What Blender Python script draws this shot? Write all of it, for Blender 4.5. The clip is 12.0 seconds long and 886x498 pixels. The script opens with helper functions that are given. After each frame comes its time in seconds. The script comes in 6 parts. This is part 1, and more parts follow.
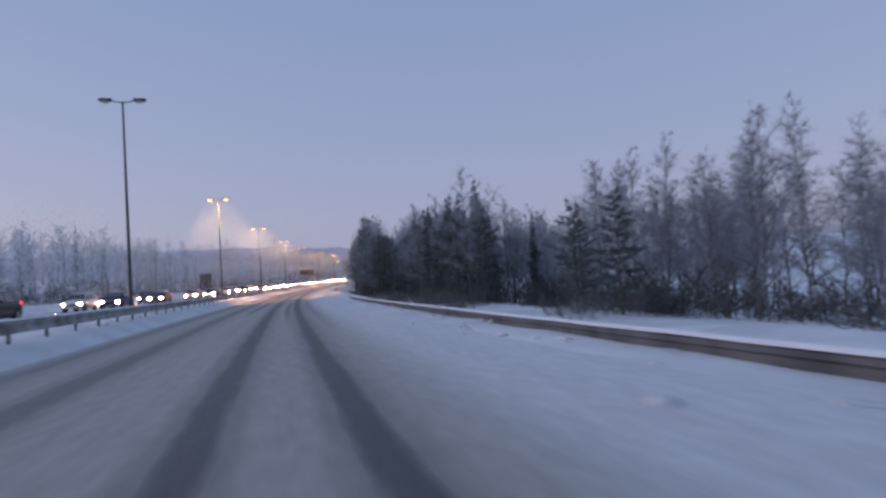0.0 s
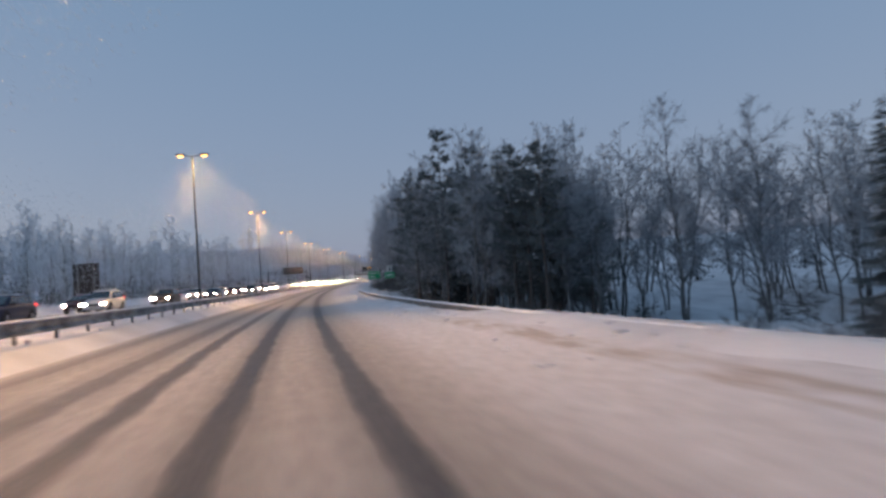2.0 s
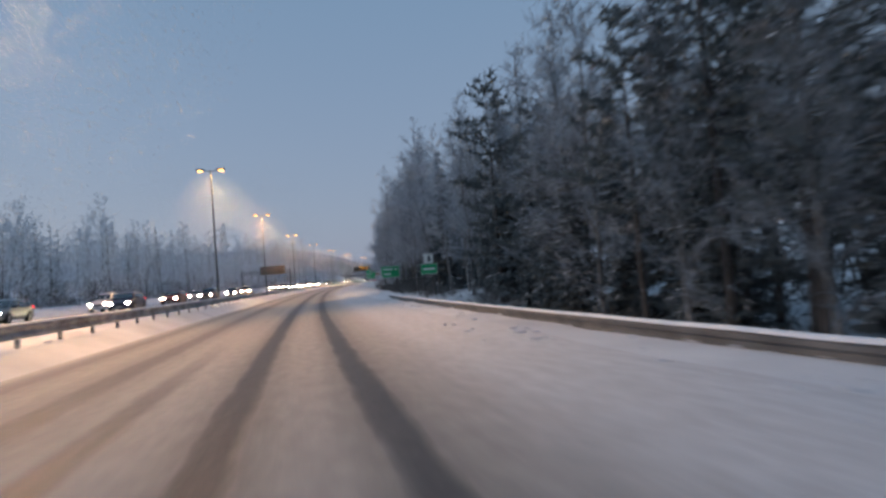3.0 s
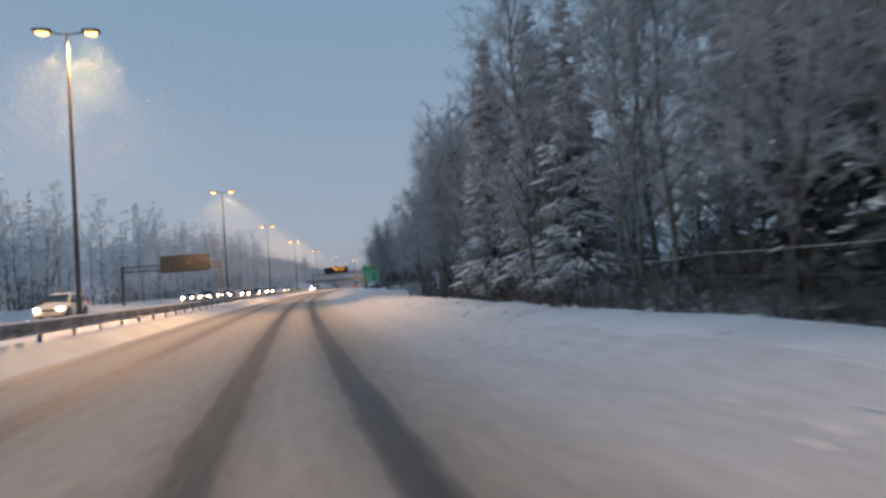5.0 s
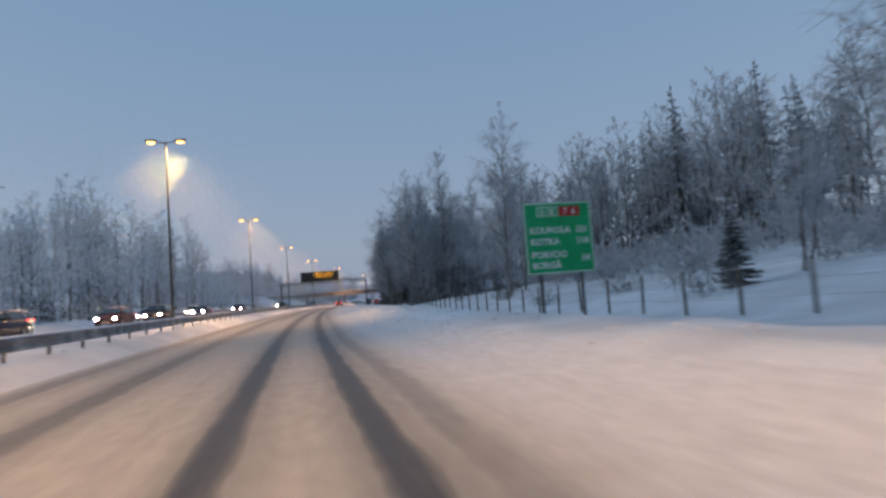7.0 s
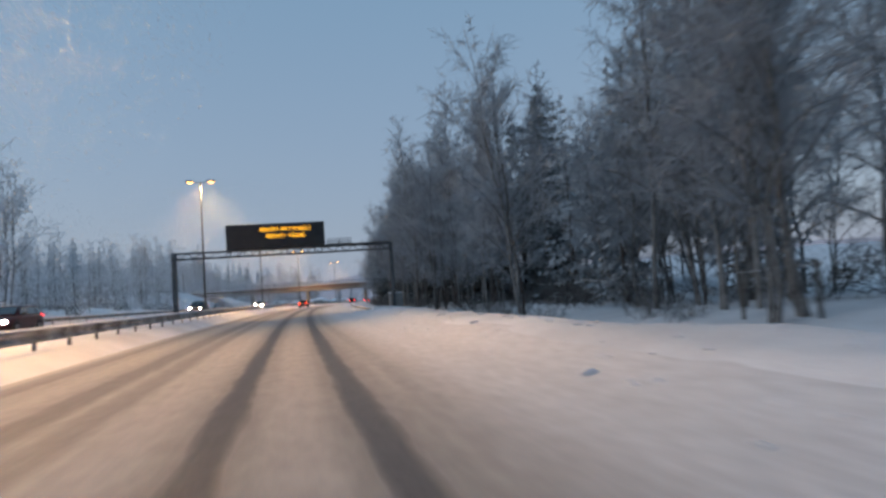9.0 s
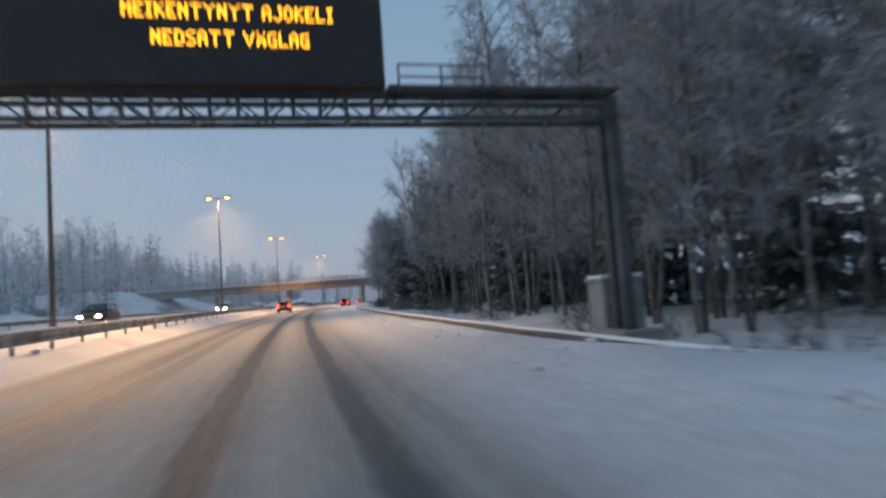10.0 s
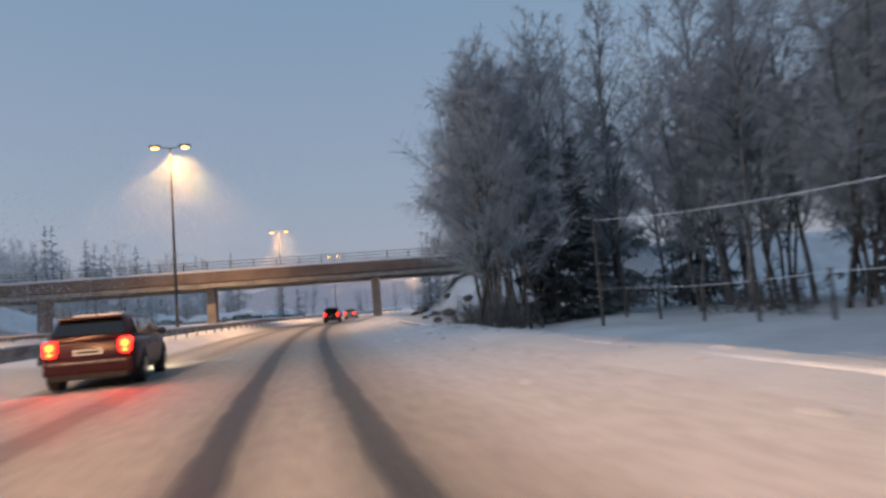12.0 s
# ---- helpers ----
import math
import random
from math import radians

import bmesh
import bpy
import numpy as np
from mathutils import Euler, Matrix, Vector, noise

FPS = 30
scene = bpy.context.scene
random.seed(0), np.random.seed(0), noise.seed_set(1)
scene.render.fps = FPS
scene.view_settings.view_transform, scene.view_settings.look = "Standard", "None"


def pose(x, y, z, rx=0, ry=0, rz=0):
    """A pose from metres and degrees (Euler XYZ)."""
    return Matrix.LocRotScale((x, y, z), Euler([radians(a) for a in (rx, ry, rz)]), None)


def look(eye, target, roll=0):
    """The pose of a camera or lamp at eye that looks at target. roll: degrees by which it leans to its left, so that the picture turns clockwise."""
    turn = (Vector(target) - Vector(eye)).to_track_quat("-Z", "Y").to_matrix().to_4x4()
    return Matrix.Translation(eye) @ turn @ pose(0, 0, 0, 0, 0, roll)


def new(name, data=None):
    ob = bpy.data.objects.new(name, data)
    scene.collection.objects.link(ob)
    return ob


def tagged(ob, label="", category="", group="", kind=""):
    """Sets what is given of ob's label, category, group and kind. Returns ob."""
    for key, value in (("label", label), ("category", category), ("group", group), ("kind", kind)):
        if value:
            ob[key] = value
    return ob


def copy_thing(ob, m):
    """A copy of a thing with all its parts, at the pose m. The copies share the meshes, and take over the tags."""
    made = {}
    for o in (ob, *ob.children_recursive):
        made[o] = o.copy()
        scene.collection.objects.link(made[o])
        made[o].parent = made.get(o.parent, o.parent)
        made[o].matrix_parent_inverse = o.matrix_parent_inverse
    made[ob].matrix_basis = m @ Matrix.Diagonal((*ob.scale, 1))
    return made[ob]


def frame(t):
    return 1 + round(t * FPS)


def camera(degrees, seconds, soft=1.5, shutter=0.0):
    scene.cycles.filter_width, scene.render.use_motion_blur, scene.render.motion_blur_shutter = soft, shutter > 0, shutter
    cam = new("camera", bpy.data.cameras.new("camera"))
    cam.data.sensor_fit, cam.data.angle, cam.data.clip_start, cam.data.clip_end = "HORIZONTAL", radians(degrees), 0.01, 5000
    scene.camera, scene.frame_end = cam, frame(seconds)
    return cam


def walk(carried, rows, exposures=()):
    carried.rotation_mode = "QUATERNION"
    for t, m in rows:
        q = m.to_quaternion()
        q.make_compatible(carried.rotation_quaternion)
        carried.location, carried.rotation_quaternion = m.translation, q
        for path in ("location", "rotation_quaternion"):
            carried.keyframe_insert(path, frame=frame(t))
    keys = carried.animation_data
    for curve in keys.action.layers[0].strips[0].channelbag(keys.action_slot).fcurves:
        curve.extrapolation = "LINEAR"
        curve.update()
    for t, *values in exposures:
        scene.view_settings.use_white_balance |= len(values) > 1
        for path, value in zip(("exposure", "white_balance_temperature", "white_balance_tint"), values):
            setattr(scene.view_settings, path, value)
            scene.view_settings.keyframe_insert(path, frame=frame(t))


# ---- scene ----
cam = camera(70.0, 12.0, soft=2.8, shutter=0.2)
ROWS = [
    (0, 0, -1.612, 1.214, 92.383, 3.631, -14.673),
    (0.5, 0.073, 16.748, 1.07, 92.315, 4.206, -15.034),
    (1, 0.338, 35.106, 0.949, 92.366, 4.338, -15.488),
    (1.5, 0.841, 53.459, 0.85, 92.553, 4.357, -15.958),
    (2, 1.619, 71.802, 0.779, 92.539, 4.17, -16.363),
    (2.5, 2.731, 90.671, 0.738, 92.735, 3.572, -17.12),
    (3, 4.181, 109.517, 0.73, 92.636, 4.612, -17.855),
    (3.5, 5.959, 128.334, 0.754, 92.751, 4.566, -18.94),
    (4, 8.032, 147.122, 0.811, 92.866, 4.519, -19.92),
    (4.5, 10.364, 165.864, 0.897, 92.981, 4.472, -20.808),
    (5, 12.931, 184.576, 1.006, 93.096, 4.425, -21.625),
    (5.5, 15.709, 203.257, 1.138, 93.448, 3.36, -22.46),
    (6, 18.7, 221.906, 1.284, 94.06, 4.129, -23.157),
    (6.5, 21.872, 240.093, 1.434, 94.365, 3.796, -23.904),
    (7, 25.334, 258.227, 1.593, 94.501, 4.281, -24.612),
    (7.5, 29.112, 276.298, 1.757, 94.429, 4.106, -25.226),
    (8, 33.213, 294.298, 1.927, 94.347, 4.089, -26.544),
    (8.5, 37.524, 311.761, 2.094, 94.264, 4.072, -27.804),
    (9, 42.113, 329.153, 2.256, 94.182, 4.056, -28.927),
    (9.5, 46.937, 346.48, 2.412, 94.1, 4.039, -29.911),
    (9.8, 49.932, 356.849, 2.502, 94.021, 4.164, -30.387),
    (10, 51.974, 363.748, 2.558, 94.191, 4.036, -30.82),
    (10.5, 57.247, 380.89, 2.69, 93.855, 4.444, -32.008),
    (11, 62.82, 397.937, 2.806, 94.429, 4.244, -33.087),
    (11.2, 65.144, 404.724, 2.846, 94.744, 3.856, -33.478),
    (11.5, 68.747, 414.864, 2.897, 95.055, 3.852, -34.167),
    (12, 75.099, 431.637, 2.957, 94.802, 4.473, -35.266),
]
EXPOSURES = [(0, 0.0, 6600, 31), (0.5, 0.05, 6600, 31), (1.0, 0.1, 7050, 32), (1.5, 0.14, 7500, 29), (2.0, -0.24, 6500, 16), (2.5, -0.02, 6700, 12), (3.0, -0.18, 6550, 14), (5.0, 0.0, 6900, 12),
             (5.5, -0.2, 6550, 15), (6.0, 0.04, 7200, 10), (6.5, -0.1, 6900, 14), (7.0, -0.1, 6450, 12), (7.5, 0.02, 7150, 14), (9.5, 0.0, 6550, 9), (10.0, 0.06, 6750, 10), (10.5, 0.0, 6600, 11),
             (11.0, 0.2, 7500, 18), (11.5, -0.02, 6900, 13), (12, -0.02, 7050, 16)]
walk(cam, [(t, pose(*m)) for t, *m in ROWS], EXPOSURES)

# ---- sky, sun ----
world = bpy.data.worlds.new("overcast_dusk")
scene.world = world
world.use_nodes = True
wn, wl = world.node_tree.nodes, world.node_tree.links
wn.clear()
w_out = wn.new("ShaderNodeOutputWorld")
sky = wn.new("ShaderNodeTexSky")
sky.sky_type = "NISHITA"
sky.sun_disc = False
sky.sun_elevation, sky.sun_rotation = radians(4), radians(-70)
sky.dust_density = 2.0
w_sky = wn.new("ShaderNodeBackground")
w_sky.inputs["Strength"].default_value = 0.05
wl.new(sky.outputs[0], w_sky.inputs[0])
# the cloud layer: paler and warmer low down, bluer overhead
w_geo = wn.new("ShaderNodeTexCoord")
w_sep = wn.new("ShaderNodeSeparateXYZ")
wl.new(w_geo.outputs["Generated"], w_sep.inputs[0])
w_ramp = wn.new("ShaderNodeValToRGB")
w_ramp.color_ramp.elements[0].position = 0.0
w_ramp.color_ramp.elements[0].color = (0.285, 0.355, 0.505, 1)
w_ramp.color_ramp.elements[1].position = 0.55
w_ramp.color_ramp.elements[1].color = (0.165, 0.305, 0.475, 1)
wl.new(w_sep.outputs["Z"], w_ramp.inputs[0])
w_cloud = wn.new("ShaderNodeBackground")
w_cloud.inputs["Strength"].default_value = 0.92
wl.new(w_ramp.outputs[0], w_cloud.inputs[0])
w_add = wn.new("ShaderNodeAddShader")
wl.new(w_sky.outputs[0], w_add.inputs[0])
wl.new(w_cloud.outputs[0], w_add.inputs[1])
wl.new(w_add.outputs[0], w_out.inputs[0])

sun = new("sun", bpy.data.lights.new("sun", "SUN"))
sun.data.energy, sun.data.angle, sun.data.color = 0.5, radians(40), (0.94, 0.96, 1.0)
sun.matrix_world = look((-60, 20, 40), (0, 0, 0))

LAMP_WATTS = 13000
LAMP_COLOUR = (1.0, 0.56, 0.235)

# ---- the line of the road: curvature and gradient every 50 m ----
KNOTS = np.arange(-50, 801, 50.0)
BEND = np.array([0.08, 0.444, 0.806, 0.98, 0.724, 0.551, 0.927, 1.007, 0.632, 1.087, 1.755, 2.25, 2.275, 1.908, 1.412, 0.819, 0.227, -0.361]) * 1e-3
GRADE = np.array([-1.127, -0.837, -0.504, -0.052, 0.406, 0.735, 0.857, 0.941, 0.856, 0.637, 0.171, -0.339, -0.604, -0.657, -0.586, -0.45, -0.293, -0.132]) * 1e-2
SG = np.arange(-60, 1301, 1.0)
TH = np.cumsum(np.where(SG > 800, 0, np.interp(SG, KNOTS, BEND)))
TH -= TH[60]
RX = np.cumsum(np.sin(TH))
RY = np.cumsum(np.cos(TH))
RZ = np.cumsum(np.where(SG > 800, 0, np.interp(SG, KNOTS, GRADE)))
RX, RY, RZ = RX - RX[60], RY - RY[60], RZ - RZ[60]


def heading(s):
    return float(np.interp(s, SG, TH))


def P(s, off=0.0, h=0.0):
    """The place s metres along our lane, off metres to its right, h metres over it."""
    th = heading(s)
    return Vector((float(np.interp(s, SG, RX)) + off * math.cos(th), float(np.interp(s, SG, RY)) - off * math.sin(th), float(np.interp(s, SG, RZ)) + h))


def at(s, off=0.0, h=0.0, turn=0.0):
    """A pose there: y along the road, x to the right; turn in degrees, clockwise from above."""
    return Matrix.Translation(P(s, off, h)) @ Matrix.Rotation(-heading(s) - radians(turn), 4, "Z")


def ease(a, b, v):
    v = min(max((v - a) / (b - a), 0.0), 1.0)
    return v * v * (3 - 2 * v)


OPP = 0.45   # the other carriageway lies this much higher


def bank(s):
    """How deep the ploughed snow buries the verge on the right: 1 hides the rail."""
    b = 0.68 * (ease(50, 60, s) - ease(84, 96, s)) + ease(150, 165, s) - ease(368, 384, s) + 0.62 * ease(440, 447, s) - 0.4 * ease(467, 471, s) + 0.78 * ease(478, 488, s)
    return b


def ground_h(s, off):
    """Height of the snow over the lane."""
    n = noise.noise(Vector((s * 0.11, off * 0.21, 3.1)))
    m = noise.noise(Vector((s * 0.5, off * 0.9, 7.7)))
    if off >= 0:
        b = bank(s)
        z = 0.0
        z += ease(2.2, 3.4, off) * (0.04 + 0.05 * m)
        wide = ease(236, 262, s) - ease(335, 352, s)
        z += b * (0.38 + 0.06 * m) * ease(3.0, 5.0, off) + b * wide * 0.1 * ease(5.2, 7.5, off)
        z -= ease(5.6, 9.0, off) * (0.45 - 0.1 * b) + b * (1 - wide) * 0.75 * ease(5.5, 9.5, off) * (1 - ease(480, 495, s))
        z += ease(9, 16, off) * 0.5 + max(off - 14, 0) * 0.012 + n * 0.25 * ease(6, 14, off)
        low = 1 - ease(100, 135, s)
        z -= low * 0.13 * max(min(off, 42) - 7, 0) + 0.025 * max(min(off, 40) - 8, 0) * (ease(345, 370, s) - ease(480, 500, s))
        z -= (ease(92, 104, s) - ease(138, 152, s)) * 1.5 * ease(5.9, 9.5, off)
        hill = ease(235, 300, s) - ease(322, 352, s)
        z += hill * (0.14 * max(min(off, 70) - 13.5, 0) - 0.8 * ease(8.5, 12.5, off))
        ab = ease(489, 497, s) - ease(508, 516, s)
        z += ab * (4.3 * ease(7.6, 17, off) + ease(7.5, 9.5, off) * (0.9 * m + 0.9 * noise.noise(Vector((s * 0.32, off * 0.45, 1.7)))))
        return z - ease(100, 180, off) * 1.0
    o = -off
    z = ease(4.9, 6.3, o) * (0.42 + 0.05 * m) + ease(6.4, 9.0, o) * (0.04 + 0.08 * m) + ease(9.5, 12.2, o) * (OPP - 0.43)
    z += ease(20.6, 23.5, o) * (0.45 + 0.25 * m) + max(o - 22, 0) * 0.012 + n * 0.3 * ease(21, 30, o)
    mound = ease(345, 385, s) - ease(430, 470, s)
    z += mound * 1.5 * ease(23, 32, o) * (0.7 + 0.6 * n)
    ab = ease(466, 490, s) - ease(514, 538, s)
    z += ab * 4.6 * ease(29, 41, o)
    return z - ease(100, 180, o) * 1.0


# ---- materials ----
def material(name):
    m = bpy.data.materials.new(name)
    m.use_nodes = True
    n, l = m.node_tree.nodes, m.node_tree.links
    return m, n, l, n["Principled BSDF"]


def mottled(name, dark, light, scale=3.0, rough=0.7, metal=0.0, bump=0.3, fine=40.0, vary=0.0, depth=0.02):
    """Two scales of variation between two colours, in object space, with a fine relief."""
    m, n, l, b = material(name)
    tc = n.new("ShaderNodeTexCoord")
    a, c = n.new("ShaderNodeTexNoise"), n.new("ShaderNodeTexNoise")
    a.inputs["Scale"].default_value, a.inputs["Detail"].default_value = scale, 5
    c.inputs["Scale"].default_value, c.inputs["Detail"].default_value = fine, 3
    l.new(tc.outputs["Object"], a.inputs["Vector"])
    l.new(tc.outputs["Object"], c.inputs["Vector"])
    mix = n.new("ShaderNodeMath")
    mix.operation = "MULTIPLY_ADD"
    mix.inputs[1].default_value, mix.inputs[2].default_value = 0.35, 0.0
    l.new(c.outputs["Fac"], mix.inputs[0])
    add = n.new("ShaderNodeMath")
    add.operation = "ADD"
    l.new(a.outputs["Fac"], add.inputs[0])
    l.new(mix.outputs[0], add.inputs[1])
    ramp = n.new("ShaderNodeValToRGB")
    ramp.color_ramp.elements[0].position, ramp.color_ramp.elements[0].color = 0.45, (*dark, 1)
    ramp.color_ramp.elements[1].position, ramp.color_ramp.elements[1].color = 0.85, (*light, 1)
    l.new(add.outputs[0], ramp.inputs[0])
    colour = ramp.outputs[0]
    if vary:
        info = n.new("ShaderNodeObjectInfo")
        hsv = n.new("ShaderNodeHueSaturation")
        rng = n.new("ShaderNodeMapRange")
        rng.inputs["To Min"].default_value, rng.inputs["To Max"].default_value = 1 - vary, 1 + vary
        l.new(info.outputs["Random"], rng.inputs["Value"])
        l.new(rng.outputs[0], hsv.inputs["Value"])
        l.new(colour, hsv.inputs["Color"])
        colour = hsv.outputs[0]
    l.new(colour, b.inputs["Base Color"])
    b.inputs["Roughness"].default_value, b.inputs["Metallic"].default_value = rough, metal
    if bump:
        bp = n.new("ShaderNodeBump")
        bp.inputs["Strength"].default_value, bp.inputs["Distance"].default_value = bump, depth
        l.new(c.outputs["Fac"], bp.inputs["Height"])
        l.new(bp.outputs[0], b.inputs["Normal"])
    return m


def glowing(name, colour, strength):
    m, n, l, b = material(name)
    b.inputs["Base Color"].default_value = (*colour, 1)
    b.inputs["Emission Color"].default_value = (*colour, 1)
    b.inputs["Emission Strength"].default_value = strength
    b.inputs["Roughness"].default_value = 0.3
    return m


def plain(name, colour, rough=0.5, metal=0.0, coat=0.0):
    m, n, l, b = material(name)
    b.inputs["Base Color"].default_value = (*colour, 1)
    b.inputs["Roughness"].default_value, b.inputs["Metallic"].default_value = rough, metal
    b.inputs["Coat Weight"].default_value = coat
    return m


SNOW = mottled("fresh_snow", (0.52, 0.53, 0.56), (0.74, 0.75, 0.78), 0.35, 0.75, 0, 0.5, 14, depth=0.05)
SNOW_CLUMP = mottled("clumped_snow", (0.70, 0.73, 0.78), (0.85, 0.86, 0.88), 4, 0.8, 0, 0.5, 30)
PLASTERED = mottled("snow_plastered_rail_steel", (0.11, 0.10, 0.09), (0.46, 0.45, 0.44), 1.3, 0.7, 0.1, 0.3, 14)
STEEL = mottled("galvanised_steel", (0.22, 0.22, 0.22), (0.38, 0.37, 0.36), 2.0, 0.55, 0.5, 0.1, 30)
RAIL_STEEL = mottled("weathered_rail_steel", (0.08, 0.08, 0.08), (0.19, 0.188, 0.184), 1.4, 0.6, 0.35, 0.2, 18)
POLE_STEEL = mottled("dull_pole_steel", (0.045, 0.045, 0.047), (0.085, 0.085, 0.085), 2.0, 0.6, 0.2, 0.1, 30)
GANTRY = mottled("dark_grey_gantry_steel", (0.06, 0.065, 0.07), (0.13, 0.135, 0.14), 2.0, 0.55, 0.4, 0.1, 25)
CONCRETE = mottled("weathered_concrete", (0.20, 0.19, 0.18), (0.36, 0.35, 0.33), 0.7, 0.85, 0, 0.4, 9, depth=0.03)
BROWN_DECK = mottled("rust_brown_deck_edge", (0.12, 0.088, 0.075), (0.22, 0.17, 0.145), 0.5, 0.75, 0.0, 0.3, 8)
BLACK_BOARD = mottled("matt_black_board", (0.012, 0.012, 0.013), (0.03, 0.028, 0.027), 1.2, 0.5, 0, 0.1, 30)
BOARD_BACK = mottled("brown_grey_board_back", (0.042, 0.036, 0.032), (0.085, 0.070, 0.060), 1.0, 0.6, 0.1, 0.15, 12)
WOOD_POST = mottled("grey_fence_wood", (0.05, 0.045, 0.04), (0.13, 0.115, 0.10), 3, 0.9, 0, 0.4, 25)
ROCK = mottled("dark_rock", (0.05, 0.05, 0.05), (0.16, 0.155, 0.15), 1.2, 0.9, 0, 0.7, 7, depth=0.08)
BARK = mottled("grey_brown_bark", (0.045, 0.038, 0.032), (0.13, 0.11, 0.10), 1.6, 0.95, 0, 0.6, 14, vary=0.25, depth=0.03)
BIRCH_BARK = mottled("birch_bark", (0.05, 0.047, 0.045), (0.27, 0.262, 0.255), 2.4, 0.85, 0, 0.4, 18, vary=0.2)
# frost, with the haze of distance put into the pale colour too
FROST_HAZE_NEEDLE = mottled("frost_and_haze_needles", (0.32, 0.35, 0.375), (0.46, 0.49, 0.52), 0.7, 0.9, 0, 0, 5, vary=0.2)
FROST_HAZE = mottled("frost_and_haze_twigs", (0.43, 0.455, 0.485), (0.63, 0.655, 0.69), 0.5, 0.9, 0, 0, 3, vary=0.25)
# roadside twigs: real frost, lightened further as painted haze
TWIG = mottled("frosted_hazed_twigs", (0.22, 0.237, 0.258), (0.395, 0.417, 0.45), 0.5, 0.9, 0, 0, 3, vary=0.22)
FROST = mottled("thick_frost_hazed_twigs", (0.28, 0.297, 0.325), (0.49, 0.51, 0.545), 0.5, 0.9, 0, 0, 3, vary=0.2)
LIMB = mottled("frost_dusted_limb_bark", (0.075, 0.07, 0.07), (0.20, 0.20, 0.205), 1.2, 0.9, 0, 0.3, 14, vary=0.2)
BRUSH = mottled("dark_undergrowth_twigs", (0.055, 0.052, 0.05), (0.19, 0.185, 0.185), 0.6, 0.9, 0, 0, 3, vary=0.25)
NEEDLE = mottled("dark_spruce_needles", (0.09, 0.105, 0.108), (0.165, 0.183, 0.188), 0.8, 0.85, 0, 0, 6, vary=0.25)
PINE_NEEDLE = mottled("pine_needles", (0.085, 0.10, 0.10), (0.155, 0.172, 0.172), 0.8, 0.85, 0, 0, 6, vary=0.2)
LAMP_GLASS = glowing("lit_sodium_lens", (1.0, 0.52, 0.13), 7)
DIM_GLASS = plain("unlit_lens", (0.5, 0.5, 0.48), 0.2)
AMBER = glowing("amber_led_letters", (1.0, 0.46, 0.02), 2.8)
HEAD = glowing("headlight_lens", (1.0, 0.86, 0.62), 600)
TAIL = glowing("tail_light_lens", (1.0, 0.022, 0.012), 7)
TAIL_HOT = glowing("brake_light_bulb", (1.0, 0.30, 0.05), 3.6)
GREEN = mottled("green_sign_sheet", (0.0, 0.30, 0.10), (0.01, 0.40, 0.15), 2.0, 0.4, 0, 0, 20)
SIGN_WHITE = mottled("white_sign_sheet", (0.62, 0.66, 0.62), (0.8, 0.82, 0.8), 3.0, 0.4, 0, 0, 20)
SIGN_RED = mottled("red_sign_sheet", (0.42, 0.02, 0.02), (0.55, 0.03, 0.03), 3.0, 0.4, 0, 0, 20)
SIGN_BLACK = plain("black_sign_print", (0.01, 0.01, 0.01), 0.5)
TYRE = mottled("tyre_rubber", (0.012, 0.012, 0.012), (0.035, 0.034, 0.033), 9, 0.9, 0, 0.3, 40)
RIM = mottled("alloy_rim", (0.18, 0.18, 0.18), (0.35, 0.35, 0.35), 8, 0.4, 0.8, 0.1, 40)
GLASS_DARK = plain("dark_car_glass", (0.012, 0.014, 0.016), 0.08, 0, 0.6)
PLASTIC = mottled("black_plastic", (0.014, 0.014, 0.015), (0.035, 0.035, 0.036), 5, 0.6, 0, 0.1, 50)
CABINET = mottled("grey_cabinet_paint", (0.22, 0.23, 0.23), (0.32, 0.33, 0.33), 2, 0.5, 0.1, 0.1, 20)


